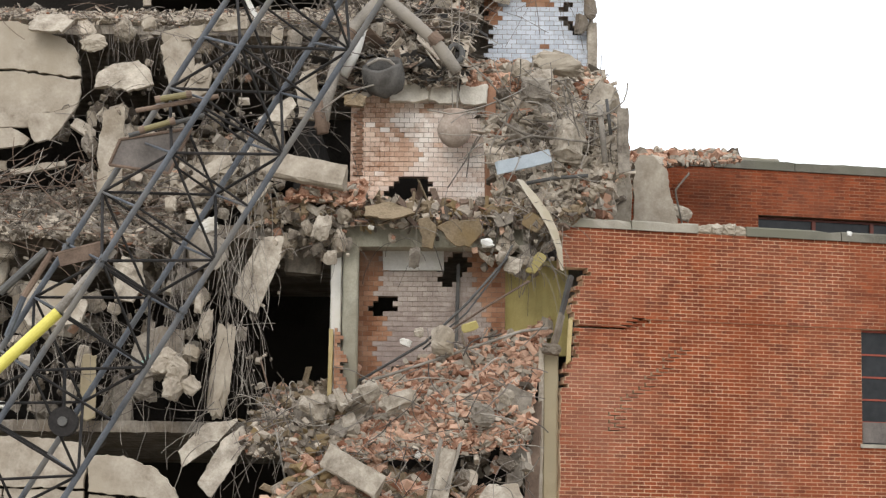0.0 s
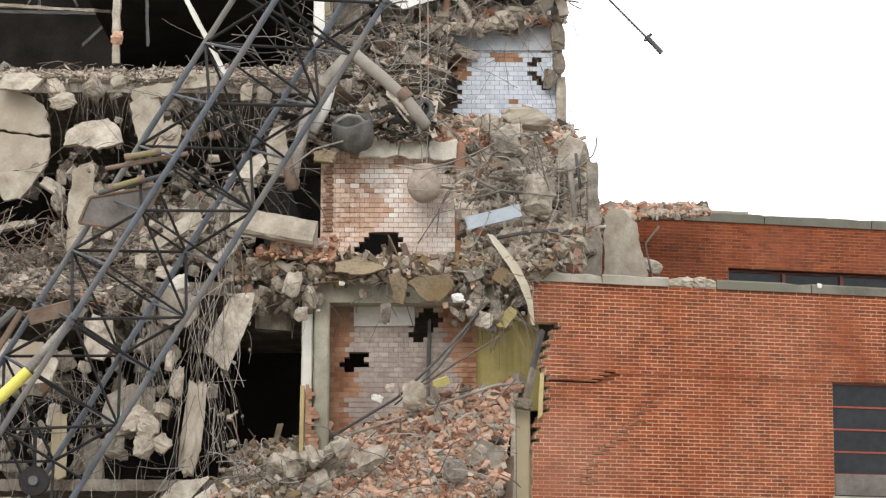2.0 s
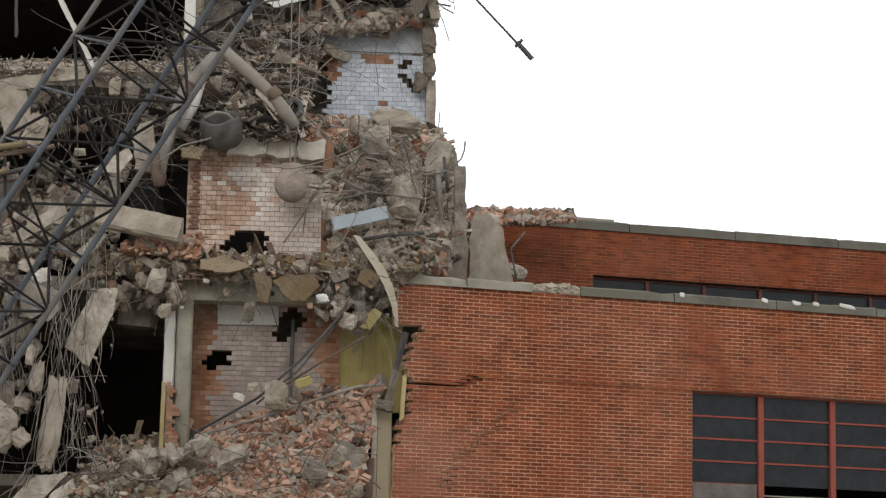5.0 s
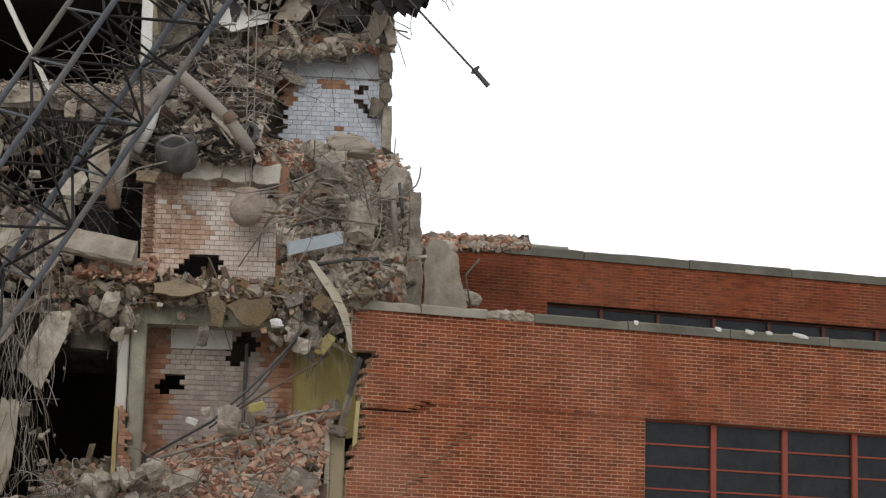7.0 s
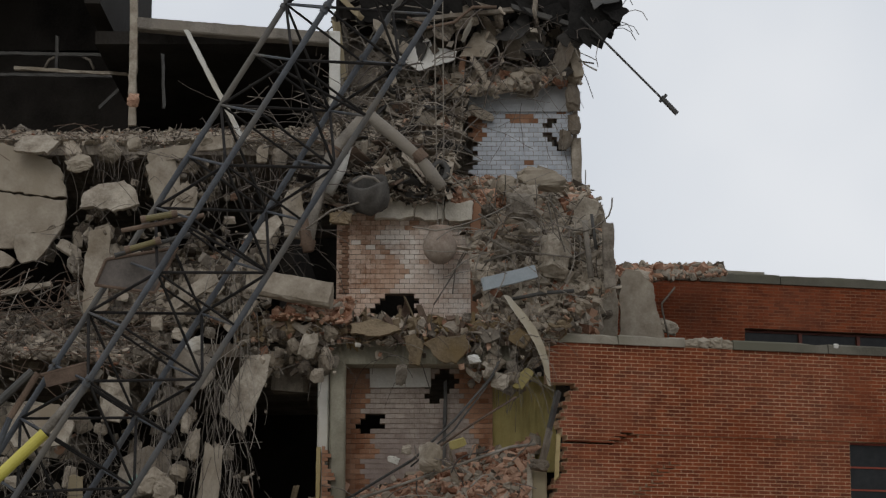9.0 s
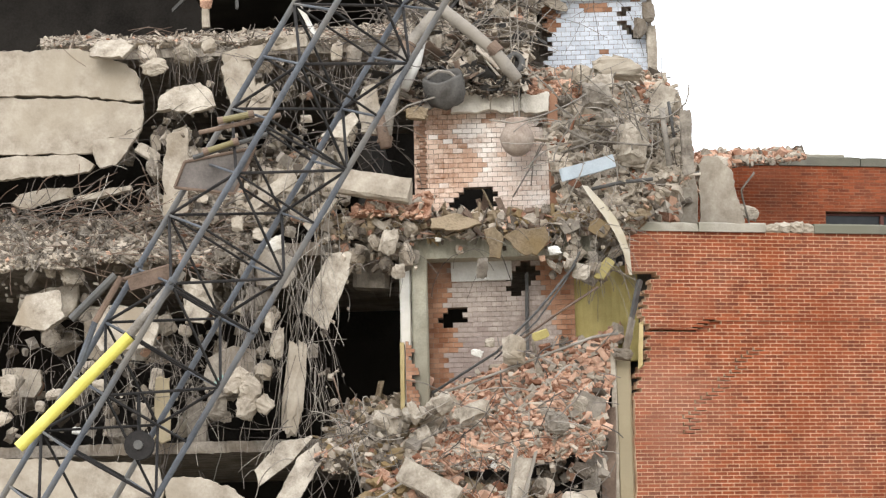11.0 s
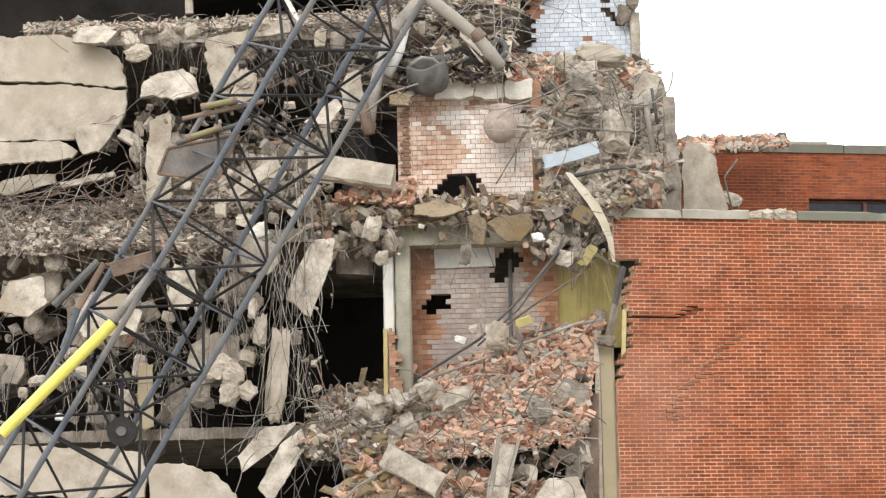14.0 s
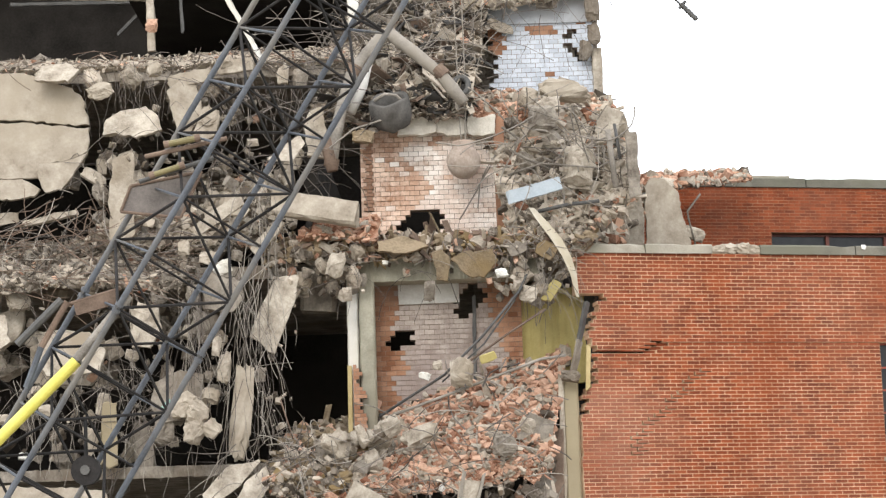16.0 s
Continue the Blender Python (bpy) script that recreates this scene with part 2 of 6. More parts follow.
class Soup:
    """Gathers pieces into one mesh."""

    def __init__(self):
        self.v, self.f, self.m, self.n = [], [], [], 0

    def add(self, v, faces, mat=0):
        self.v.append(np.asarray(v, float))
        self.f += [tuple(i + self.n for i in f) for f in faces]
        self.m += [mat] * len(faces)
        self.n += len(v)

    def box(self, c, s, rot=None, mat=0):
        v = CUBE_V * np.array(s)
        if rot is not None:
            v = v @ rot.T
        self.add(v + np.array(c), CUBE_F, mat)

    def tube(self, pts, r, sides=6, mat=0, caps=True):
        pts = [Vector(p) for p in pts]
        rings = []
        for i, p in enumerate(pts):
            d = (pts[min(i + 1, len(pts) - 1)] - pts[max(i - 1, 0)]).normalized()
            a = d.cross(Vector((0.31, 0.87, 0.38))).normalized()
            b = d.cross(a)
            rr = r[i] if isinstance(r, (list, tuple)) else r
            rings += [p + (a * math.cos(k * 2 * math.pi / sides) + b * math.sin(k * 2 * math.pi / sides)) * rr for k in range(sides)]
        faces = [(i * sides + k, i * sides + (k + 1) % sides, (i + 1) * sides + (k + 1) % sides, (i + 1) * sides + k) for i in range(len(pts) - 1) for k in range(sides)]
        if caps:
            faces += [tuple(range(sides))[::-1], tuple((len(pts) - 1) * sides + k for k in range(sides))]
        self.add([tuple(p) for p in rings], faces, mat)

    def mesh(self, name, mats, smooth=False):
        me = bpy.data.meshes.new(name)
        me.from_pydata([tuple(p) for p in np.concatenate(self.v)], [], self.f)
        for m in mats:
            me.materials.append(m)
        me.polygons.foreach_set("material_index", self.m)
        if smooth:
            me.polygons.foreach_set("use_smooth", [True] * len(self.f))
        me.update()
        return me


def thing(name, label, category, group="", kind="", at=(0, 0, 0)):
    ob = new(name)
    ob.location = at
    ob.empty_display_size = 0.2
    return tagged(ob, label, category, group, kind)


def part(name, soup, mats, parent, label="", smooth=False, kind=""):
    mats = mats if isinstance(mats, list) else [mats]
    ob = new(name, soup.mesh(name, mats, smooth) if isinstance(soup, Soup) else soup)
    ob.parent = parent
    if parent is not None:
        ob.location = -Vector(parent.location) if parent.parent is None else (0, 0, 0)
    return tagged(ob, label, kind=kind)


def solid(name, soup, mats, label, category, group="", kind="", smooth=False):
    mats = mats if isinstance(mats, list) else [mats]
    return tagged(new(name, soup.mesh(name, mats, smooth)), label, category, group, kind)


def hull(seed, points=16, cuts=0, rough=0.0, boxy=0.6):
    """An irregular broken lump about one unit across: vertices and faces."""
    rnd = random.Random(seed)
    bm = bmesh.new()
    for _ in range(points):
        p = Vector([rnd.uniform(-1, 1) for _ in range(3)])
        k = max(abs(c) for c in p) * boxy + p.length * (1 - boxy)
        bm.verts.new(p / k * 0.5 * rnd.uniform(0.85, 1.05))
    out = bmesh.ops.convex_hull(bm, input=bm.verts)
    bmesh.ops.delete(bm, geom=[g for g in out["geom_interior"] if isinstance(g, bmesh.types.BMVert)], context="VERTS")
    if cuts:
        bmesh.ops.subdivide_edges(bm, edges=bm.edges, cuts=cuts, use_grid_fill=True)
        bmesh.ops.triangulate(bm, faces=bm.faces)
        off = Vector((seed * 1.7, seed * 0.3, 0))
        for v in bm.verts:
            v.co += v.co.normalized() * rough * (noise.noise(v.co * 4 + off) + 0.7 * abs(noise.noise(v.co * 8 + off)) * 1.4 - 0.3 + 0.5 * noise.noise(v.co * 17 + off))
    bm.verts.ensure_lookup_table()
    bm.verts.index_update()
    v, f = np.array([tuple(a.co) for a in bm.verts]), [tuple(a.index for a in p.verts) for p in bm.faces]
    bm.free()
    return v, f


def bit(seed):
    """A small broken block: a knocked-about box with some corners sheared off."""
    rnd = random.Random(seed)
    bm = bmesh.new()
    for x in (-0.5, 0.5):
        for y in (-0.5, 0.5):
            for z in (-0.5, 0.5):
                c = Vector((x, y, z))
                if rnd.random() < 0.25:
                    for k in range(3):
                        d = c.copy()
                        d[k] *= rnd.uniform(-0.3, 0.5)
                        bm.verts.new(d)
                else:
                    bm.verts.new(c + Vector([rnd.uniform(-0.12, 0.12) for _ in range(3)]))
    out = bmesh.ops.convex_hull(bm, input=bm.verts)
    bmesh.ops.delete(bm, geom=[g for g in out["geom_interior"] if isinstance(g, bmesh.types.BMVert)], context="VERTS")
    bmesh.ops.dissolve_limit(bm, angle_limit=0.15, verts=bm.verts, edges=bm.edges)
    bm.verts.ensure_lookup_table()
    bm.verts.index_update()
    v, f = np.array([tuple(a.co) for a in bm.verts]), [tuple(a.index for a in p.verts) for p in bm.faces]
    bm.free()
    return v * 0.85, f


BITS = [bit(s) for s in range(20)]
LUMPS = [hull(40 + s, 30, 3, 0.1, boxy=0.8) for s in range(12)]


def lump(name, at, size, rot, mat, k, label, category="rubble", group=""):
    """One broken lump of concrete at (x, y, z)."""
    v, f = LUMPS[k % len(LUMPS)]
    s = Soup()
    s.add((v * np.array(size)) @ turn(*rot).T, f)
    ob = solid(name, s, mat, label, category, group)
    ob.location = at
    return ob


def plate(name, at, w, h, thick, rot, mat, seed, label, category="rubble", rag=0.12, steps=26, group=""):
    """A torn slab: an uneven outline with thickness and a broken rim."""
    rnd = random.Random(seed)
    angles = sorted([math.atan2(b, a) % (2 * math.pi) for a in (-1, 1) for b in (-1, 1) if rnd.random() < 0.8] + [2 * math.pi * (i + rnd.uniform(0.1, 0.9)) / 7 for i in range(7)])
    ends, n_ends = [], len(angles)
    for a in angles:
        c, s_ = math.cos(a), math.sin(a)
        k = rnd.uniform(0.84, 1.06) / max(abs(c), abs(s_), 0.54 * (abs(c) + abs(s_)))
        ends.append(Vector((c * k * w / 2, s_ * k * h / 2)))
    ring = []
    for i in range(n_ends):
        p, q = ends[i], ends[(i + 1) % n_ends]
        cuts = max(2, int((q - p).length / 0.12))
        for j in range(cuts):
            r = p.lerp(q, j / cuts)
            g = 0.5 * rag * (noise.noise(Vector((r.x * 5 + seed, r.y * 5, 0))) + 0.6 * noise.noise(Vector((r.x * 14, r.y * 14, seed))))
            ring.append((r.x * (1 + g) + rnd.gauss(0, rag * 0.1) * min(w, h), r.y * (1 + g) + rnd.gauss(0, rag * 0.1) * min(w, h)))
    steps = len(ring)
    v, n = [], steps
    for d, g in ((-0.5, 0.97), (-0.35, 1.0), (0.3, 1.0), (0.5, 0.95)):
        v += [(x * g + rnd.uniform(-0.01, 0.01), d * thick, z * g + rnd.uniform(-0.01, 0.01)) for x, z in ring]
    f = [tuple(range(n)), tuple(range(4 * n - 1, 3 * n - 1, -1))]
    f += [(j * n + i, (j + 1) * n + i, (j + 1) * n + (i + 1) % n, j * n + (i + 1) % n) for j in range(3) for i in range(n)]
    s = Soup()
    s.add(np.array(v) @ turn(*rot).T, f)
    ob = solid(name, s, mat, label, category, group)
    ob.location = at
    if thick > 0.1:
        for _ in range(3):
            a = rnd.uniform(0, 2 * math.pi)
            p = Vector((math.cos(a) * w * 0.46, 0, math.sin(a) * h * 0.46))
            d = Vector((math.cos(a), rnd.uniform(-0.05, 0.15), math.sin(a))).normalized() * rnd.uniform(0.12, 0.3)
            pts = [p, p + d, p + d * 1.7 + Vector((rnd.uniform(-0.1, 0.1), 0.03, -0.06)), p + d * 2.1 + Vector((rnd.uniform(-0.15, 0.15), 0.05, -0.2))]
            so = Soup()
            so.tube([tuple(turn(*rot) @ np.array(q)) for q in pts], 0.008, 5)
            part("rebar_stub", so, REBAR, ob, "bent rusty rebar").location = (0, 0, 0)
    return ob


PIECES = {}


def piece(kind, mat):
    """A shared mesh of one broken block in one material."""
    if (kind, mat.name) not in PIECES:
        so = Soup()
        so.add(*BITS[kind])
        PIECES[kind, mat.name] = so.mesh("piece", [mat])
    return PIECES[kind, mat.name]


def shard(name, y, corners, thick, mat, seed, label, group="", rot=0.0, bend=0.0):
    """A slab of torn concrete standing upright at depth y, with the given broken outline (x, z)."""
    rnd = random.Random(seed)
    mid = sum((Vector(c) for c in corners), Vector((0, 0))) / len(corners)
    ring = []
    for i, c in enumerate(corners):
        p, q = Vector(c) - mid, Vector(corners[(i + 1) % len(corners)]) - mid
        cuts = max(2, int((q - p).length / 0.07))
        for j in range(cuts):
            r = p.lerp(q, j / cuts)
            g = 0.035 * (noise.noise(Vector((r.x * 4 + seed, r.y * 4, 0))) + 0.7 * noise.noise(Vector((r.x * 13, r.y * 13, seed)))) if j else 0.0
            ring.append((r.x + g + rnd.gauss(0, 0.004), r.y + g + rnd.gauss(0, 0.004)))
    n, v = len(ring), []
    for dd, g in ((-0.5, 0.0), (-0.38, 0.012), (0.1, 0.0), (0.5, -0.05)):
        for x, z in ring:
            k = 1 + g / max(0.1, math.hypot(x, z)) * (1 + 0.8 * noise.noise(Vector((x * 9, dd * 5, z * 9 + seed))))
            v.append((x * k, dd * thick + x * math.tan(radians(rot)) + bend * z, z * k))
    f = [tuple(range(n))[::-1], tuple(range(3 * n, 4 * n))]
    f += [(j * n + i, j * n + (i + 1) % n, (j + 1) * n + (i + 1) % n, (j + 1) * n + i) for j in range(3) for i in range(n)]
    so = Soup()
    so.add(v, f)
    ob = solid(name, so, mat, label, "rubble", group)
    ob.location = (mid.x, y, mid.y)
    for _ in range(2):
        x, z = ring[rnd.randrange(n)]
        e = Vector((x, 0, z)).normalized()
        st = Soup()
        st.tube([(x * 0.9, 0, z * 0.9), Vector((x, -0.02, z)) + e * 0.12, Vector((x, -0.04, z - 0.08)) + e * 0.26, Vector((x + 0.05, -0.05, z - 0.25)) + e * 0.3], 0.008, 5)
        part("rebar_stub", st, REBAR, ob, "bent rusty rebar").location = (0, 0, 0)
    return ob


def rubble(name, corners, n, sizes, mats, weights, label, bulge=0.25, seed=1, flat=0.55, deep=0.8, base=0, lath=0.0):
    """A heap: an uneven bed over four corners (near left, near right, far right, far left) with loose pieces on it."""
    rnd = random.Random(seed)
    a, b, c, d = [np.array(p, float) for p in corners]
    heap = thing(name, label, "rubble", kind="stuff", at=tuple(a))
    s, singles, chosen = Soup(), [], 0.5 * (sizes[0] + sizes[1])
    nu, nv = 44, 22

    def place(u, w):
        p = (a * (1 - u) + b * u) * (1 - w) + (d * (1 - u) + c * u) * w
        q = Vector(p) * 1.1 + Vector((seed, 0, 0))
        p[2] += bulge * (noise.noise(q) + 0.5 * noise.noise(q * 2.7)) + bulge * 0.7 * math.sin(math.pi * w)
        p[1] += 0.15 * noise.noise(q * 2.1)
        return p
    top = [place(i / nu, j / nv) for j in range(nv + 1) for i in range(nu + 1)]
    s.add(top, [(j * (nu + 1) + i, j * (nu + 1) + i + 1, (j + 1) * (nu + 1) + i + 1, (j + 1) * (nu + 1) + i) for j in range(nv) for i in range(nu)], base)
    low = [top[i] for i in range(nu + 1)]
    s.add(low + [p - np.array([0, -0.2, deep * (0.55 + 0.9 * abs(noise.noise(Vector((p[0] * 2.3, seed, 0)))))]) for p in low], [(i, nu + 1 + i, nu + 2 + i, i + 1) for i in range(nu)], base)
    for i in range(n):
        p = place(rnd.random(), rnd.random() ** 1.3)
        k = sizes[0] * (sizes[1] / sizes[0]) ** (rnd.random() ** 2.6)
        if i % 4 == 0:
            p = place(rnd.random(), 0.0) - np.array([0, 0.02 * rnd.random(), deep * rnd.random() ** 1.6])
            k *= 0.8
        kind = rnd.randrange(len(BITS))
        v, f = BITS[kind]
        m = rnd.choices(range(len(mats)), weights)[0]
        shape = np.array((k * rnd.uniform(0.8, 1.7), k * rnd.uniform(0.6, 1.1), k * flat * rnd.uniform(0.6, 1.2)))
        if rnd.random() < lath:
            shape = np.array((k * rnd.uniform(2.0, 4.5), k * rnd.uniform(0.3, 0.7), k * rnd.uniform(0.08, 0.25)))
        tilt = (rnd.gauss(0, 35), rnd.gauss(0, 35), rnd.uniform(0, 360))
        big = k > chosen and len(singles) < 180
        s.add((v * shape) @ turn(*tilt).T + p + np.array([0, 0, k * 0.15]), f, m) if not big else singles.append((p + np.array([0, 0, k * 0.15]), tilt, shape, kind, m))
    part("rubble_bed", s, mats, heap, kind="stuff")
    for p, tilt, shape, kind, m in singles:
        ob = new("brick" if mats[m] in (BRICKBIT, BRICKRED) else "fragment", piece(kind, mats[m]))
        ob.parent = heap
        ob.location = Vector(p) - Vector(a)
        ob.rotation_euler = [radians(t) for t in tilt]
        ob.scale = shape
    return heap


def wires(name, n, low, high, length, radius, label, fall=0.6, curl=0.5, seed=3, mats=None, lean=(0, 0, 0), reach=0.35):
    """Bent reinforcing bars and cables that sprout from a box of space and sag."""
    rnd = random.Random(seed)
    s = Soup()
    for _ in range(n):
        p = Vector([rnd.uniform(min(l, h), max(l, h)) for l, h in zip(low, high)])
        d = Vector((rnd.gauss(0, 1), rnd.gauss(0, 0.35), rnd.gauss(0, 0.8))) + Vector(lean)
        d.normalize()
        steps = 9
        step = rnd.uniform(*length) / steps
        w = Vector((rnd.gauss(0, curl), rnd.gauss(0, curl * 0.4), rnd.gauss(0, curl)))
        pts = [p.copy()]
        for i in range(steps):
            d = (d + w * 0.22 + Vector((0, 0, -fall * 0.16)) + Vector((rnd.gauss(0, 0.1), rnd.gauss(0, 0.04), rnd.gauss(0, 0.1)))).normalized()
            p = p + d * step
            if p.x > max(low[0], high[0]) + reach or p.z > max(low[2], high[2]) + reach:
                break
            pts.append(p.copy())
        if len(pts) < 3:
            continue
        s.tube(pts, rnd.uniform(*radius), 4, rnd.randrange(2), caps=False)
    return solid(name, s, mats or [REBAR, REBARPALE], label, "rebar", kind="stuff")


def bricks(name, corner, angle, s0, s1, z0, z1, keep, face, joint, label, size=(0.228, 0.0677), gap=0.0135, thick=0.2, singles=None, proud=None, seed=5, kind="structure", category="wall", other=None, wear=0.0, openings=(), left=None, under=None, crack=None, strays=0.06, thin=None):
    """A brick wall of single bricks over a recessed mortar bed. keep(s, z) says where bricks still stand."""
    rnd = random.Random(seed)
    wall = thing(name, label, category, kind=kind, at=(*corner, 0.0))
    wall.rotation_euler = (0, 0, radians(angle))
    bed, rest = Soup(), Soup()
    bm = Soup()
    bm.box((0, 0, 0), (size[0] - gap, 0.1, size[1] - gap))
    whole = bm.mesh("brick", [face])
    count, row, z = 0, 0, z0
    while z < z1:
        s = s0 - (size[0] / 2 if row % 2 else 0)
        while s < s1:
            cs, cz, wide = s + size[0] / 2, z + size[1] / 2, size[0]
            if s < s0 - 0.01:
                cs, wide = s0 + size[0] / 4, size[0] / 2
            lo, hi = max(cs - wide / 2, s0, left(cz) if left else s0), min(cs + wide / 2, s1)
            for q0, q1, p0, p1 in openings:
                if p0 < cz < p1:
                    if lo < q0 < hi:
                        hi = q0
                    elif lo < q1 < hi:
                        lo = q1
                    elif q0 <= lo and hi <= q1:
                        hi = lo
            split = crack(cz) if crack else None
            drop = thin(cs, cz) if thin else 0.0
            if split is not None and lo - 0.06 < split <= lo + 0.12:
                lo, drop = lo + 0.03, 0.01
            cs, wide = (lo + hi) / 2, hi - lo
            if wide > 0.025 and keep(cs, cz):
                out = (proud(cs, cz) if proud else 0.0) + rnd.uniform(-0.003, 0.003) - (wear * rnd.random() ** 3)
                bed.box((cs, thick / 2 + 0.004 + wear - max(out, 0) - (min(out, 0) if not wear else 0), cz + drop * 0.8), (wide, thick, size[1] - drop * 1.6))
                if not drop and singles and singles[0] < cs < singles[1] and singles[2] < cz < singles[3] and abs(wide - size[0]) < 1e-4 and count < 300:
                    ob = new("brick", whole)
                    ob.parent = wall
                    ob.location = (cs, 0.045 - out, cz)
                    count += 1
                else:
                    rest.box((cs, 0.045 - out, cz + drop * 0.5), (wide - gap, 0.1, size[1] - gap - drop), mat=1 if other and (other(cs, cz) != (rnd.random() < strays)) else 0)
            s += size[0]
        z += size[1]
        row += 1
    for nm, so, mt, kd in (("mortar_bed", bed, [joint], "stuff"), ("bricks", rest, [face, under or BACKING], "stuff")):
        if so.n:
            ob = new(nm, so.mesh(nm, mt))
            ob.parent = wall
            tagged(ob, kind=kd)
    return wall


def ragged(z, seed=0.0, amp=0.12):
    return amp * (noise.noise(Vector((0, seed, z * 1.9))) + 0.6 * noise.noise(Vector((3, seed, z * 6.0))))


# ---- ground ----
s = Soup()
s.add([(-900, -900, 0), (900, -900, 0), (900, 900, 0), (-900, 900, 0)], [(0, 1, 2, 3)])
solid("ground", s, DUST, "pale dusty gravel ground round the site", "ground", kind="structure")

# ---- front brick wing ----
CA, PHI = (1.465, 43.980), 15.1
TOP_A = 8.84
WIN = (5.80, 12.6, 5.04, 7.23)
WIN_LOW = (1.28, 2.63, 1.2, 3.28)


def edge_a(z):
    """How far in from the corner the broken brickwork begins at each height."""
    for top, base, rise in ((5.85, 0.02, 0.0), (6.42, 0.12, 0.0), (7.2, 0.31, 0.0), (7.83, 0.17, 0.36), (8.08, 0.4, 0.6)):
        if z < top:
            tooth = 0.07 * math.sin(math.floor(z / 0.0677) * 2.3) if z > 5.85 else 0.0
            return base + rise * (z - (7.2 if top < 8 else 7.83)) + ragged(z, 4, 0.05) + tooth
    return 0.03


def ledge_a(s_, z):
    """How far the joint under the ledge has opened; it steps up at its end."""
    if 7.02 < z < 7.09 and 0.3 < s_ < 1.2:
        return 0.042 - 0.012 * s_
    if 7.09 < z < 7.3 and abs(s_ - 1.25 - (z - 7.1) * 1.5) < 0.12:
        return 0.016
    return 0.0


def proud_a(s_, z):
    out = 0.0
    if z > 7.1 and s_ < 1.4 and z < 7.8:
        out += 0.05 * (1 - s_ / 1.4)
    if 7.02 < z < 7.25 and abs(s_ - 1.36 - (z - 7.1) * 1.6) < 0.1:
        out -= 0.09
    if 7.22 < z < 7.31 and s_ > 1.4:
        out += 0.025
    return out


def crack_a(z):
    """The stepped crack that climbs through the joints."""
    if 5.2 < z < 6.78:
        return 0.98 + max(0.0, z - 5.5) * 1.06 + 0.08 * noise.noise(Vector((z * 3, 0, 2)))
    return None


bricks("wall_front", CA, PHI, 0.0, 18.0, 1.0, TOP_A, lambda q, z: True, BRICK, MORTAR, "red face brick wall with cracks and a broken end", singles=(0.0, 3.4, 7.0, 8.82), proud=proud_a, thick=0.3, openings=(WIN, WIN_LOW), left=edge_a, crack=crack_a, gap=0.0145, thin=ledge_a)


def on_wall(corner, angle, s_, depth, z):
    """A place s_ along a wall, depth behind its face."""
    a = radians(angle)
    return (corner[0] + s_ * math.cos(a) - depth * math.sin(a), corner[1] + s_ * math.sin(a) + depth * math.cos(a), z)


def stone(name, corner, angle, s0, s1, z0, z1, d0, d1, mat, label, seed=1, parent=None, chip=0.02):
    """A length of coping or beam along a wall with chipped edges."""
    rnd = random.Random(seed)
    so = Soup()
    n = max(2, int((s1 - s0) / 0.25))
    v = []
    for i in range(n + 1):
        q = s0 + (s1 - s0) * i / n
        for dd, zz in ((d0, z0), (d1, z0), (d1, z1), (d0 + 0.03, z1), (d0, z1 - 0.03)):
            jag = chip * rnd.random() ** 6 if zz > z0 else 0.1 * chip * rnd.random()
            v.append(on_wall(corner, angle, q, dd + jag, zz - jag))
    f = [(i * 5 + k, i * 5 + (k + 1) % 5, i * 5 + 5 + (k + 1) % 5, i * 5 + 5 + k) for i in range(n) for k in range(5)]
    f += [(4, 3, 2, 1, 0), tuple(n * 5 + k for k in range(5))]
    so.add(v, f)
    if parent is None:
        return solid(name, so, mat, label, "coping", kind="structure")
    return part(name, so, mat, parent, label)


cop = thing("coping_front", "weathered grey coping stones with a broken gap", "coping", kind="structure")
for k, (a, b) in enumerate(((-0.04, 1.33), (1.34, 2.61), (3.55, 5.4), (5.42, 7.5), (7.52, 9.6), (9.62, 11.7), (11.72, 14.0), (14.02, 18.0))):
    stone("coping_stone", CA, PHI, a, b, TOP_A + 0.005, 9.02, -0.06, 0.36, COPING if k < 2 else COPINGDARK, "", seed=k, parent=cop, chip=0.05 if k < 2 else 0.03)
for k, (q, w, h) in enumerate(((2.76, 0.36, 0.17), (3.02, 0.4, 0.24), (3.28, 0.42, 0.25), (3.45, 0.3, 0.2))):
    x, y, z = on_wall(CA, PHI, q, 0.12, TOP_A + h / 2)
    lump("broken_coping_lump", (x, y, z), (w, 0.3, h), (0, 0, 20 + 30 * k), PLASTER, k, "pale broken stump of coping on the brick wall")
for k, (q, w) in enumerate(((5.57, 0.1), (7.27, 0.16), (7.92, 0.2), (8.33, 0.14), (9.0, 0.36))):
    x, y, z = on_wall(CA, PHI, q, -0.05, 8.99)
    lump("mortar_flake", (x, y, z), (w, 0.06, 0.09), (0, 8, 20), WHITEPAINT, k + 3, "white broken flake on the coping edge")


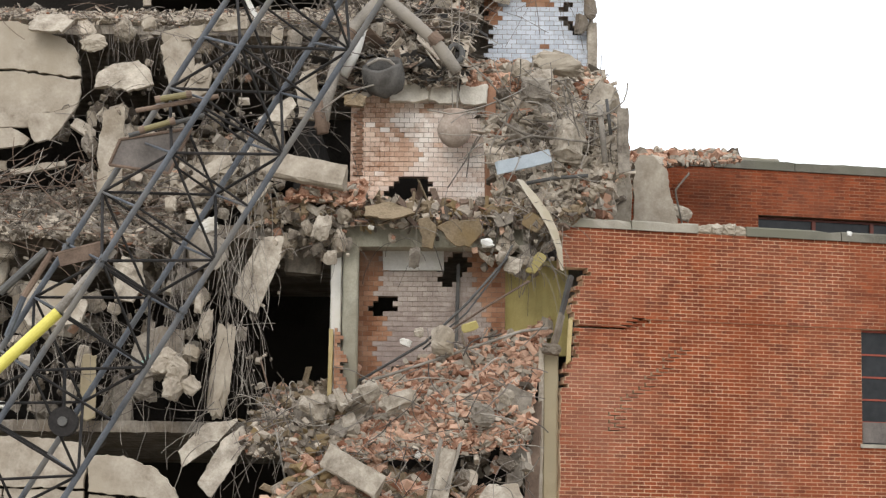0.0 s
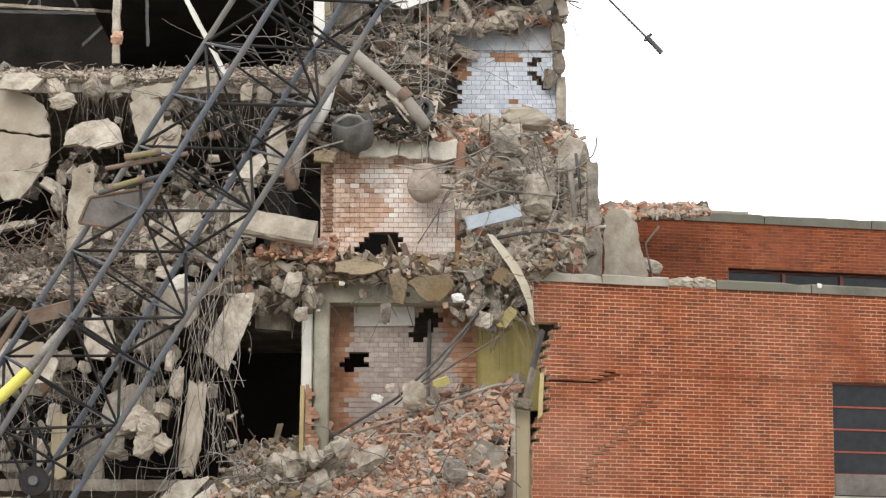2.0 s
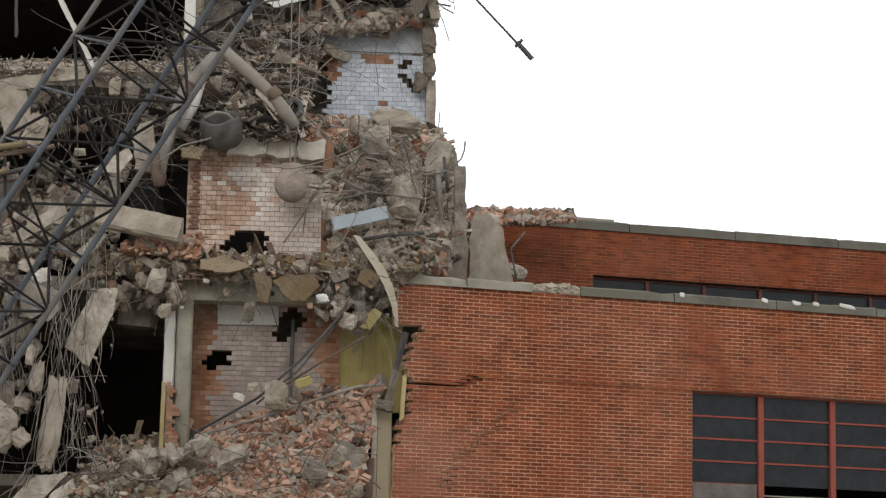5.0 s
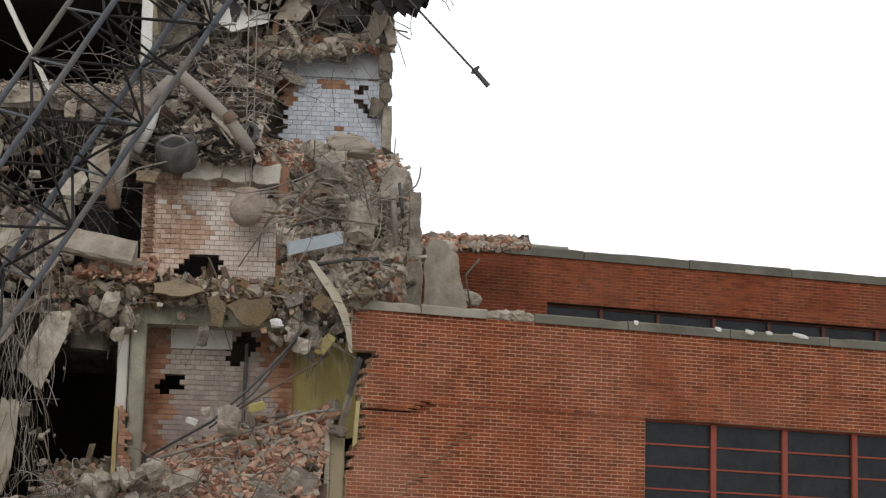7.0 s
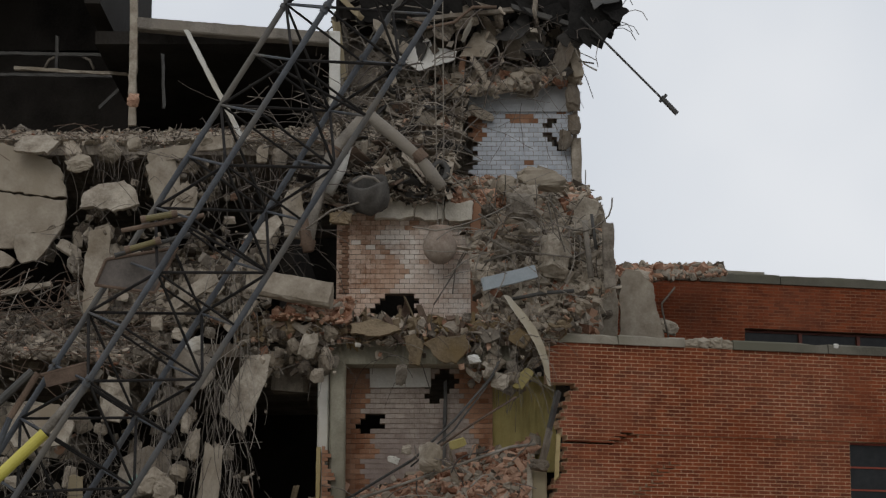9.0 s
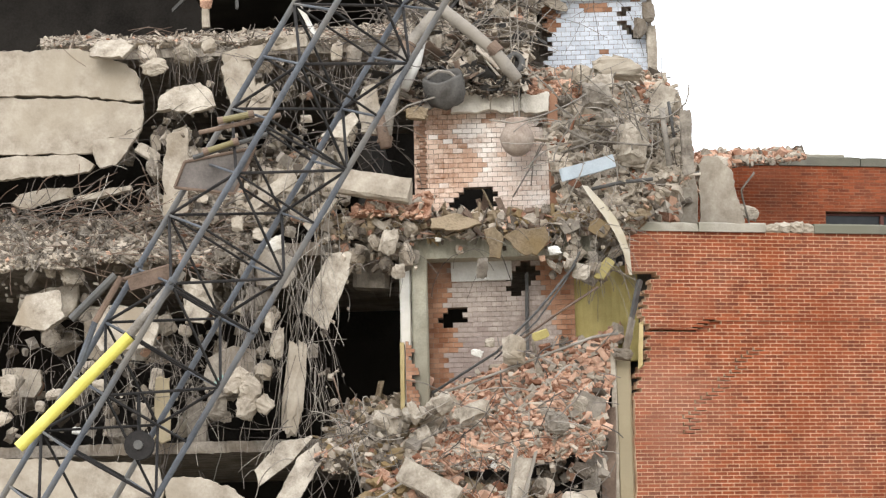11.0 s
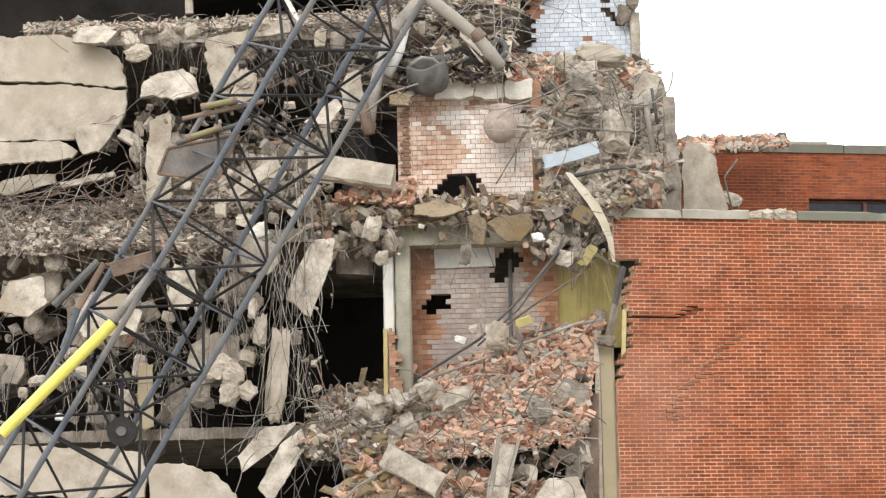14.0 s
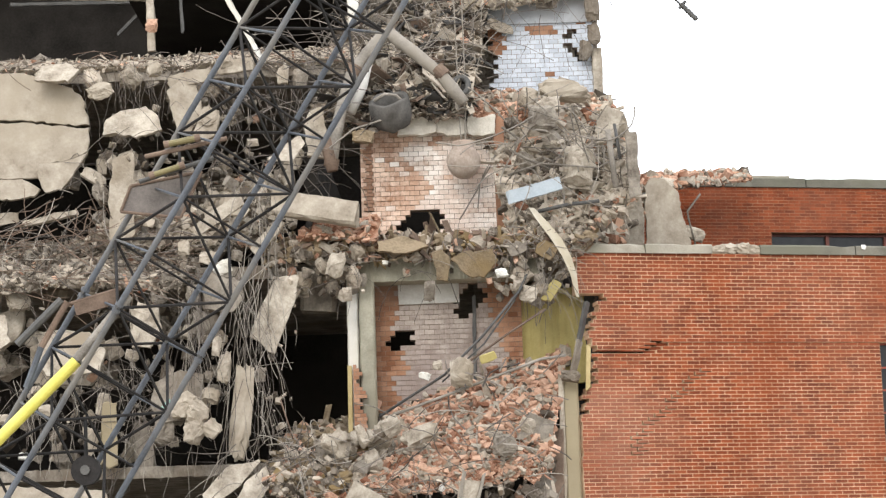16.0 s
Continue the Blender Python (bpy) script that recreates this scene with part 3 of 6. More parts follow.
def steel_window(name, corner, angle, s0, s1, z0, z1, first, pitch, rows, label, depth=0.16, skip=(), paint=REDPAINT, half=0.055):
    w = thing(name, label, "window", kind="structure")
    a = turn(0, 0, angle)

    def bar(nm, q0, q1, p0, p1, d0, d1, mat, parent):
        so = Soup()
        so.box(on_wall(corner, angle, (q0 + q1) / 2, (d0 + d1) / 2, (p0 + p1) / 2), (q1 - q0, d1 - d0, p1 - p0), a)
        return part(nm, so, mat, parent)
    fr = bar("window_frame", s0, s1, z1 - 0.04, z1 - 0.003, depth - 0.03, depth + 0.05, paint, w)
    bar("sill", s0 - 0.05, s1, z0 + 0.003, z0 + 0.07, -0.05, depth + 0.05, COPING, w)
    bar("jamb", s0 + 0.003, s0 + 0.04, z0 + 0.07, z1 - 0.04, depth - 0.03, depth + 0.05, paint, fr)
    xs = [s0 + first + k * pitch for k in range(int((s1 - s0) / pitch) + 1) if s0 + first + k * pitch < s1]
    for q in xs:
        bar("mullion", q - half, q + half, z0 + 0.07, z1 - 0.04, depth - 0.06, depth + 0.05, paint, fr)
    cols = [s0] + xs + [s1]
    for i in range(len(cols) - 1):
        for j in range(rows):
            p1 = z1 - 0.04 - (z1 - z0 - 0.11) * j / rows
            p0 = z1 - 0.04 - (z1 - z0 - 0.11) * (j + 1) / rows
            if (i, j) in skip:
                bar("vent_rail", cols[i] + 0.05, cols[i + 1] - 0.05, p0 + 0.12, p0 + 0.18, depth - 0.12, depth - 0.06, COPING, w)
                bar("vent_rail", cols[i] + 0.05, cols[i + 1] - 0.05, p0 + 0.21, p0 + 0.235, depth - 0.08, depth - 0.05, COPING, w)
                continue
            bar("pane", cols[i] + 0.03, cols[i + 1] - 0.03, p0, p1, depth + 0.005 + 0.004 * ((i * 7 + j * 3) % 3), depth + 0.02 + 0.004 * ((i * 7 + j * 3) % 3), PANE, w)
            if j:
                bar("muntin", cols[i] + 0.03, cols[i + 1] - 0.03, p1 - 0.016, p1 + 0.016, depth - 0.02, depth + 0.004, paint, fr)
    return w


steel_window("window_1", CA, PHI, *WIN, 1.45, 1.49, 5, "dark dusty steel window with red oxide bars", skip=((1, 4), (2, 4)))
# sheet added before the lowest left pane so that its glass looks paler
so = Soup()
so.box(on_wall(CA, PHI, WIN[0] + 0.72, 0.145, WIN[2] + 0.3), (1.3, 0.012, 0.38), turn(0, 0, PHI))
solid("cardboard_pane", so, MESHSTEEL, "added grey sheet that makes the lowest window pane paler", "board", kind="structure")
steel_window("window_2", CA, PHI, *WIN_LOW, 0.7, 0.7, 4, "dark steel window below the brick wall")

# body of the front wing: end wall, roof, back
s = Soup()
for q0, q1, d0, d1, z0, z1 in ((0.5, 18, 0.31, 4.9, 8.2, 8.5), (0.45, 0.7, 0.31, 4.9, 0, 8.2), (0.7, 18, 2.6, 2.8, 0, 8.2), (17.7, 18, 0.31, 4.9, 0, 8.2)):
    s.box(on_wall(CA, PHI, (q0 + q1) / 2, (d0 + d1) / 2, (z0 + z1) / 2), (q1 - q0, d1 - d0, z1 - z0), turn(0, 0, PHI))
solid("wing_body", s, ROOFING, "tar roof and inner walls of the front wing", "building", kind="structure")

# ---- rear brick wing ----
PHB = 13.8
ZB = 11.36
CB2 = (4.02, 50.25)
WB = (1.815, 13.5, 8.85, 10.21)


def keep_b(q, z):
    return z < ZB - 0.19 + 0.45 * min(0, q) + (ragged(q, 7, 0.2) if q < 0 else 0)


bricks("wall_rear", CB2, PHB, -1.3, 16.0, 8.2, ZB - 0.19, keep_b, BRICK, MORTARDARK, "red brick wall of the taller rear wing", thick=0.3, seed=8, openings=(WB,))
steel_window("window_3", CB2, PHB, *WB, 1.26, 1.29, 3, "dark clerestory window with red bars in the rear wing", paint=REDDARK, half=0.035)
cop = thing("coping_rear", "weathered grey coping stones along the rear parapet", "coping", kind="structure")
for k, (a, b) in enumerate(((0.02, 0.78), (0.84, 2.6), (2.62, 5.0), (5.02, 7.4), (7.42, 10.0), (10.02, 13.0), (13.02, 16.0))):
    stone("coping_stone", CB2, PHB, a, b, ZB - 0.18, ZB + (0.02 if k else 0.0), -0.05, 0.36, COPINGDARK, "", seed=20 + k, parent=cop)
s = Soup()
for q0, q1, d0, d1, z0, z1 in ((0.5, 16, 0.31, 6, 10.6, 10.85), (0.5, 0.75, 0.31, 6, 0, 10.6), (0.75, 16, 2.5, 2.7, 0, 10.6)):
    s.box(on_wall(CB2, PHB, (q0 + q1) / 2, (d0 + d1) / 2, (z0 + z1) / 2), (q1 - q0, d1 - d0, z1 - z0), turn(0, 0, PHB))
solid("rear_wing_body", s, ROOFING, "tar roof and inner walls of the rear wing", "building", kind="structure")
stone("coping_slab", CB2, PHB, 1.0, 2.3, ZB + 0.02, ZB + 0.09, 0.05, 0.36, COPING, "grey slab lying on the rear coping", seed=40)

# ---- ruined block: slabs, columns, inner walls ----


def block(name, x0, x1, y0, y1, z0, z1, mat, label, category, kind="structure", chip=0.05, seed=2):
    """A cast concrete member with a broken, uneven front edge."""
    rnd = random.Random(seed)
    so = Soup()
    n = max(3, int((x1 - x0) / 0.07))
    v = []
    for i in range(n + 1):
        x = x0 + (x1 - x0) * i / n
        j = [chip * (0.8 * noise.noise(Vector((x * 1.7, seed, k))) + rnd.choice((-0.4, 0.4)) * rnd.random() ** 3) for k in range(4)]
        v += [(x, y0 + j[0], z0 + 0.25 * j[1]), (x, y1, z0), (x, y1, z1), (x, y0 + j[2], z1 + 0.25 * j[3])]
    f = [(i * 4 + k, i * 4 + (k + 1) % 4, i * 4 + 4 + (k + 1) % 4, i * 4 + 4 + k) for i in range(n) for k in range(4)]
    f += [(3, 2, 1, 0), tuple(n * 4 + k for k in range(4))]
    so.add(v, f)
    return solid(name, so, mat, label, category, kind=kind)


# outer shell added behind, with shade in its near-black colour so rooms are dark
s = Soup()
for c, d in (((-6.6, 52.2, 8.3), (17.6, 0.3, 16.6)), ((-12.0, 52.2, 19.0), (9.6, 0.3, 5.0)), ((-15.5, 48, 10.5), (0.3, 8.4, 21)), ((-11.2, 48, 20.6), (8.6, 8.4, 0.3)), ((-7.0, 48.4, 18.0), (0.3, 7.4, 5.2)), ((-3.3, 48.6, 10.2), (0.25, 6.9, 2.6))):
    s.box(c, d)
solid("wall_back", s, SHADEBLACK, "inner walls of the ruined block, coloured near black for shade", "wall", kind="structure")
block("slab_top", -15.3, -2.6, 44.5, 52, 12.42, 12.6, GREY, "broken grey concrete floor slab", "slab", seed=3, chip=0.12)
block("slab_middle", -15.3, 1.3, 44.2, 52, 8.6, 8.84, GREY, "broken grey concrete floor slab under debris", "slab", seed=4, chip=0.12)
block("slab_low", -15.3, -2.7, 44.0, 52, 5.06, 5.26, GREY, "sagging grey concrete floor slab", "slab", seed=5, chip=0.1)
# these two roofs take the same near-black shade colour as the inner walls
block("roof_middle", -7.0, -2.4, 45.2, 52, 14.75, 15.0, SHADEBLACK, "roof slab of the ruined block, coloured near black for shade", "roof", seed=6)
block("roof_right", -2.5, 2.3, 46.2, 51, 15.55, 17.4, SHADEBLACK, "sagging roof over the top storey, coloured near black for shade", "roof", seed=7, chip=0.2)
block("wall_top_room", -2.5, 1.75, 47.4, 47.7, 12.7, 15.6, GREY, "grey plaster wall of the top storey", "wall", seed=8)

# ---- glazed brick partitions ----
X0, ZT = (-2.38, 11.61)
X1 = 0.18
HX0, HZ1 = (-1.67, 9.88)
HX1 = -0.90


def keep_tile(q, z):
    x = X0 + q
    if HX0 + ragged(z, 21, 0.1) < x < HX1 + ragged(z, 22, 0.08) and z < HZ1 - 0.1 * (x < HX0 + 0.25):
        return False
    return z < ZT + 0.02 and q > ragged(z, 23, 0.12)


bricks("partition_upper", (X0, 45.0), 0, 0.0, X1 - X0, 8.9, ZT, keep_tile, GLAZED, JOINT, "dusty white glazed brick partition with a knocked hole", size=(0.18, 0.092), gap=0.009, seed=12, wear=0.02, under=FADED,
       other=lambda q, z: noise.noise(Vector((q * 5, 5, z * 7))) * 0.5 + noise.noise(Vector((q * 1.6, 5, z * 1.6))) > (q - 0.72 - 0.1 * (z - 10)) * 1.3 - 0.1 or noise.noise(Vector((q * 2.6, 9, z * 2.6))) > 0.47, strays=0.03)
bricks("brick_jamb", (-2.44, 44.94), 0, 0.0, 0.3, 9.1, 11.3, lambda q, z: q < 0.3 + ragged(z * 2, 27, 0.1) and q > 0.16 + ragged(z * 2, 28, 0.14), BACKING, JOINT, "torn brown brick jamb of the glazed partition", size=(0.11, 0.0677), gap=0.01, thick=0.15, seed=16, wear=0.03)
X2, ZL1 = (-2.18, 8.61)
X3 = 0.50
HC = (-0.45, 8.20)
HD = (-1.66, 7.50)


def keep_low(q, z):
    x = X2 + q
    u, w = x - HC[0] - 0.35 * (z - HC[1]), z - HC[1]
    if u * u / 0.07 + w * w / 0.09 < 1 + ragged(x + z, 33, 0.5):
        return False
    u, w = x - HD[0] - 0.5 * (z - HD[1]), z - HD[1]
    return not (u * u / 0.045 + w * w / 0.035 < 1 + ragged(x * 2 + z, 34, 0.5))


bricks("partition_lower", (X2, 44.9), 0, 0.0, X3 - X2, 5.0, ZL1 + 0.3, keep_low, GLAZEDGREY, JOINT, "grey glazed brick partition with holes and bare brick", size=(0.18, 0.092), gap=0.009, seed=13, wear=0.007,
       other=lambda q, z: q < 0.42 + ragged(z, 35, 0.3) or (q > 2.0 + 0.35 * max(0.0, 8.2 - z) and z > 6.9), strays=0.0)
X4, Z4 = (0.06, 14.23)
X5 = 2.08


def keep_blue(q, z):
    return q > ragged(z, 41, 0.2) + (0.1 if z < 13.5 else 0) and not (1.6 + ragged(z, 44, 0.3) < q < 1.8 + ragged(z, 42, 0.3) and 12.9 < z < 13.65)


bricks("partition_top", (X4, 46.5), 0, 0.0, X5 - X4, 11.6, Z4, keep_blue, GLAZEDBLUE, JOINT, "pale blue glazed brick partition with torn edges", size=(0.18, 0.092), gap=0.008, seed=14, wear=0.006, strays=0.0,
       other=lambda q, z: (q < 0.3 + ragged(z, 43, 0.2) and 13.2 < z < 13.75) or (13.55 < z < 13.75 and 0.75 < q < 1.3) or noise.noise(Vector((q * 3.1, 8, z * 3.1))) > 0.62)

# ---- columns and beams ----


def post(name, at, size, mat, label, category="column", rot=(0, 0, 0), seed=1, kind="structure", jit=0.004):
    """A cast post with chamfered, chipped edges, standing on its foot at (x, y, z)."""
    rnd = random.Random(seed)
    w, d, h = size
    c = min(w, d) * 0.12
    ring = [(-w / 2 + c, -d / 2), (w / 2 - c, -d / 2), (w / 2, -d / 2 + c), (w / 2, d / 2), (-w / 2, d / 2), (-w / 2, -d / 2 + c)]
    n = max(4, int(h / 0.15))
    v = [(x + rnd.uniform(-jit, jit), y + rnd.uniform(-jit, jit), h * i / n + (rnd.uniform(-0.05, 0.05) if i in (0, n) else 0)) for i in range(n + 1) for x, y in ring]
    f = [(i * 6 + k, i * 6 + (k + 1) % 6, i * 6 + 6 + (k + 1) % 6, i * 6 + 6 + k) for i in range(n) for k in range(6)]
    f += [(5, 4, 3, 2, 1, 0), tuple(n * 6 + k for k in range(6))]
    so = Soup()
    so.add(np.array(v) @ turn(*rot).T, f)
    ob = solid(name, so, mat, label, category, kind=kind)
    ob.location = at
    return ob


post("column_white", (-2.55, 44.35, 5.2), (0.2, 0.3, 3.35), WHITEPAINT, "white painted face of a concrete column", seed=2)
post("column_green", (-2.29, 44.3, 4.9), (0.28, 0.35, 3.66), GREENISH, "green-grey concrete column beside the glazed room", seed=3)
post("drop_panel", (-3.2, 45.0, 8.05), (0.66, 0.7, 0.55), GREY, "dusty tan concrete drop panel over the dark bay", "beam", seed=14)
block("lintel_beam", -2.43, 0.9, 44.12, 44.6, 8.46, 8.95, GREENISH, "green-grey concrete lintel beam with broken facing", "beam", seed=9)
post("column_cream", (1.31, 44.20, 3.08), (0.28, 0.3, 3.45), TAN, "cream concrete column at the broken wall end", seed=4)
post("column_grey_edge", (1.14, 44.10, 3.08), (0.09, 0.25, 3.55), CONCRETE, "pale pipe chase beside the column", seed=5, jit=0.012)
tagged(shard("column_stump", 46.4, ((2.93, 9.02), (2.93, 10.42), (3.05, 10.6), (3.3, 10.57), (3.42, 10.42), (3.55, 10.3), (3.6, 9.95), (3.68, 9.6), (3.75, 9.3), (3.74, 9.02)), 0.4, PLASTER, 61, "cream concrete column stump with a broken edge"), category="column", kind="structure")
shard("broken_pier", 46.2, ((2.36, 9.02), (2.33, 10.1), (2.45, 10.33), (2.7, 10.27), (2.86, 10.3), (2.87, 9.02)), 0.35, CONCRETE, 62, "grey broken pier beside the column stump", rot=-6)
lump("concrete_lump", (3.13, 46.60, 10.34), (0.5, 0.42, 0.3), (0, 8, 10), CONCRETE, 5, "pale lump of concrete on the column stump")

x, z = (-2.55, 5.74)
bricks("brick_stub", (x, 43.95), 0, 0.0, 0.24, z, z + 1.25, lambda q, zz: q < 0.24 - 0.12 * (zz - z) + ragged(zz * 2, 51, 0.16), BACKING, JOINT, "torn orange brick edge against the column", size=(0.11, 0.0677), gap=0.01, thick=0.12, seed=15, wear=0.007)

# ---- heaps ----
MIX = [DEBRIS, CONCRETE, BRICKBIT, BRICKRED]
rubble("brick_rubble_slope", ((-2.60, 42.90, 4.71), (0.90, 43.40, 5.14), (1.35, 44.90, 7.30), (-2.18, 44.75, 6.03)), 9000, (0.028, 0.24), [DEBRIS, BRICKBIT, CONCRETE, BRICKRED], (2.0, 8, 3.4, 0.5), "slope of broken red bricks and mortar", seed=31, deep=0.3, bulge=0.12, base=1, flat=0.45, lath=0.03)
rubble("grey_rubble_slope", ((-4.03, 43.00, 4.97), (-2.31, 42.90, 4.70), (-1.87, 44.70, 6.08), (-3.67, 45.40, 5.90)), 2200, (0.04, 0.3), [DEBRIS, BRICKBIT, CONCRETE, BROWN], (5, 2, 1.6, 4), "grey debris spilling over the low floor", seed=30, deep=0.35, bulge=0.12, lath=0.1)
rubble("lower_rubble_slope", ((-3.96, 41.60, 3.08), (0.86, 42.40, 2.69), (0.86, 44.20, 3.75), (-2.62, 43.10, 4.85)), 6000, (0.03, 0.32), [DEBRIS, BRICKBIT, CONCRETE, BROWN, BRICKRED], (3, 6, 1.4, 6, 1.5), "slope of mixed brick and concrete debris", seed=32, deep=0.6, bulge=0.22, base=3, lath=0.06)
rubble("floor_debris", ((-4.09, 43.80, 9.00), (1.77, 43.80, 9.07), (1.92, 44.80, 9.26), (-4.09, 44.80, 9.30)), 3600, (0.022, 0.3), MIX + [BROWN, PLATE], (4, 1.2, 1.2, 0.4, 7, 4), "debris along the broken floor edge", seed=33, bulge=0.06, deep=0.28, lath=0.35)
rubble("orange_brick_heap", ((-3.47, 43.60, 9.23), (-2.06, 43.60, 9.23), (-1.90, 44.40, 9.65), (-2.93, 44.40, 9.71)), 260, (0.04, 0.18), [BRICKRED, BRICKBIT, CONCRETE], (2, 5, 3), "small heap of orange brick bits", seed=46, bulge=0.08, deep=0.1)
rubble("floor_debris_left", ((-10.20, 43.60, 8.59), (-5.52, 43.60, 8.55), (-5.05, 45.80, 9.58), (-10.72, 45.80, 9.83)), 7000, (0.022, 0.18), [DEBRIS, CONCRETE, GREY, BRICKBIT], (8, 1.2, 6, 0.4), "grey debris on the sagging floor", seed=34, bulge=0.14, deep=0.15, lath=0.25)
rubble("upper_pile", ((0.28, 43.90, 9.31), (2.65, 43.90, 9.88), (2.29, 45.60, 12.15), (-0.26, 45.60, 12.26)), 5200, (0.02, 0.26), MIX, (6, 8, 1.6, 0.2), "heap of concrete, brick and pipes on the upper floor", seed=35, bulge=0.25, deep=0.3, base=1, lath=0.12)
rubble("upper_brick_heap", ((-0.37, 44.90, 11.55), (0.77, 44.90, 11.70), (0.67, 45.90, 12.30), (-0.50, 45.90, 12.29)), 900, (0.05, 0.22), [BRICKBIT, BRICKRED, CONCRETE], (5, 3, 2), "heap of orange bricks beside the blue partition", seed=47, bulge=0.1, deep=0.2)
rubble("top_pile", ((-3.17, 44.50, 11.68), (-0.26, 44.50, 11.84), (0.06, 46.20, 14.01), (-2.55, 46.20, 13.90)), 8500, (0.025, 0.24), [DEBRIS, CONCRETE, GREY, BRICKBIT, ROOFING], (8, 2, 6, 0.3, 3), "grey debris tumbling from the top storey", seed=36, bulge=0.3, deep=0.3, flat=0.28, lath=0.3)
rubble("plaster_shreds", ((-3.16, 44.40, 11.65), (-0.26, 44.40, 11.82), (0.06, 46.10, 13.99), (-2.55, 46.10, 13.87)), 1100, (0.08, 0.5), [DEBRIS, GREY, PLATE, ROOFING, CONCRETE], (6, 5, 3, 5, 1), "shredded boards and plaster over the top heap", seed=36, bulge=0.3, deep=0.3, flat=0.1)
rubble("top_floor_debris", ((-1.10, 45.80, 13.91), (2.15, 46.20, 14.30), (2.17, 47.40, 15.05), (-1.16, 47.40, 14.78)), 1800, (0.05, 0.36), MIX, (7, 5, 2, 0.5), "debris over the blue partition", seed=48, bulge=0.1, deep=0.1, lath=0.1)
rubble("top_edge_debris", ((-9.23, 44.40, 12.69), (-2.34, 44.40, 12.67), (-2.40, 45.40, 13.12), (-9.44, 45.40, 13.09)), 2200, (0.02, 0.1), MIX, (8, 2, 0.5, 0.1), "debris along the edge of the top floor", seed=37, bulge=0.05, deep=0.12, lath=0.3)
rubble("roof_rubble", ((1.34, 45.40, 9.26), (2.34, 45.60, 9.30), (3.35, 47.50, 10.55), (2.20, 47.50, 10.51)), 1500, (0.06, 0.36), [DEBRIS, BRICKBIT, CONCRETE, BRICKRED], (3, 4, 3, 1), "brick and concrete rubble on the wing roof", seed=38, bulge=0.08, deep=0.2)
rubble("parapet_rubble", ((2.45, 48.00, 10.66), (5.20, 49.20, 11.10), (5.19, 49.70, 11.30), (2.87, 48.80, 11.17)), 1500, (0.05, 0.24), [DEBRIS, BRICKBIT, CONCRETE, BRICKRED], (2, 5, 3, 1), "brick rubble heaped on the rear parapet", seed=49, bulge=0.05, deep=0.06)
rubble("left_wall_debris", ((-7.38, 44.40, 9.40), (-3.97, 44.40, 9.32), (-3.67, 46.00, 10.78), (-5.60, 46.00, 10.83)), 1500, (0.04, 0.3), MIX, (7, 3, 0.5, 0), "grey debris below the top floor", seed=39, bulge=0.2, deep=0.2, lath=0.15)
def clutter(name, low, high, n, sizes, mats, weights, label, seed, thin=1.0):
    """Loose broken pieces caught in the wreck through a box of space."""
    rnd = random.Random(seed)
    so = Soup()
    for _ in range(n):
        p = np.array([rnd.uniform(min(l, h), max(l, h)) for l, h in zip(low, high)])
        k = sizes[0] * (sizes[1] / sizes[0]) ** (rnd.random() ** 1.7)
        v, f = LUMPS[rnd.randrange(len(LUMPS))] if k > 0.24 else BITS[rnd.randrange(len(BITS))]
        shape = np.array((k * rnd.uniform(0.6, 1.5), k * rnd.uniform(0.5, 1.0) * thin, k * rnd.uniform(0.5, 1.6)))
        so.add((v * shape) @ turn(rnd.gauss(0, 30), rnd.gauss(0, 30), rnd.uniform(0, 360)).T + p, f, rnd.choices(range(len(mats)), weights)[0])
    return solid(name, so, mats, label, "rubble", kind="stuff")


BITMATS = {"p": PLASTER, "c": CONCRETE, "g": GREY, "w": WHITEPAINT, "b": BRICKBIT, "y": YELLOWWALL, "t": TAN, "k": BROWN}


def lumps(y, rows, label, group):
    """Broken lumps: (place, width, height, tilt) with the surface's letter."""
    for k, ((x, z), w, h, tilt, m) in enumerate(rows):
        lump("concrete_lump", (x, y + 0.07 * (k % 5), z), (w * 0.84, min(w, h) * 0.7, h * 0.84), (7 * k % 40, tilt, 11 * k % 50), BITMATS[m], k + len(rows), label, group=group)


def plates(y, rows, label, group, thick=0.14):
    for k, ((x, z), w, h, tilt, m) in enumerate(rows):
        plate("concrete_slab", (x, y + 0.05 * (k % 4), z), w, h, thick, (8 - 5 * (k % 4), tilt, 6 * (k % 5) - 12), BITMATS[m], 50 + k * 3 + len(rows), label, group=group)


# broken slabs hung along the left front
SLAB = "large cream concrete slab, cracked across, leaning in the ruin"
shard("concrete_slab", 44.2, ((-10.72, 12.5), (-8.55, 12.55), (-7.6, 12.25), (-7.35, 11.95), (-7.28, 11.56), (-7.58, 11.56), (-8.32, 11.66), (-10.7, 11.73)), 0.2, PLASTER, 1, SLAB, "leaning slabs", rot=3)
shard("concrete_slab", 44.24, ((-10.7, 11.68), (-8.3, 11.61), (-7.58, 11.52), (-7.28, 11.5), (-7.32, 11.07), (-7.47, 10.98), (-7.8, 10.88), (-8.17, 10.85), (-8.2, 10.6), (-8.47, 10.6), (-10.68, 10.62)), 0.2, PLASTER, 2, SLAB, "leaning slabs", rot=2)
shard("concrete_slab", 44.18, ((-8.16, 10.82), (-7.8, 10.85), (-7.47, 10.95), (-7.3, 11.03), (-7.58, 10.6), (-7.78, 10.35), (-8.07, 10.32), (-8.18, 10.57)), 0.2, PLASTER, 3, SLAB, "leaning slabs", rot=4)
shard("concrete_slab", 44.2, ((-10.5, 10.57), (-8.47, 10.56), (-8.18, 10.38), (-8.28, 10.25), (-10.47, 10.1)), 0.2, PLASTER, 4, SLAB, "leaning slabs", rot=2)
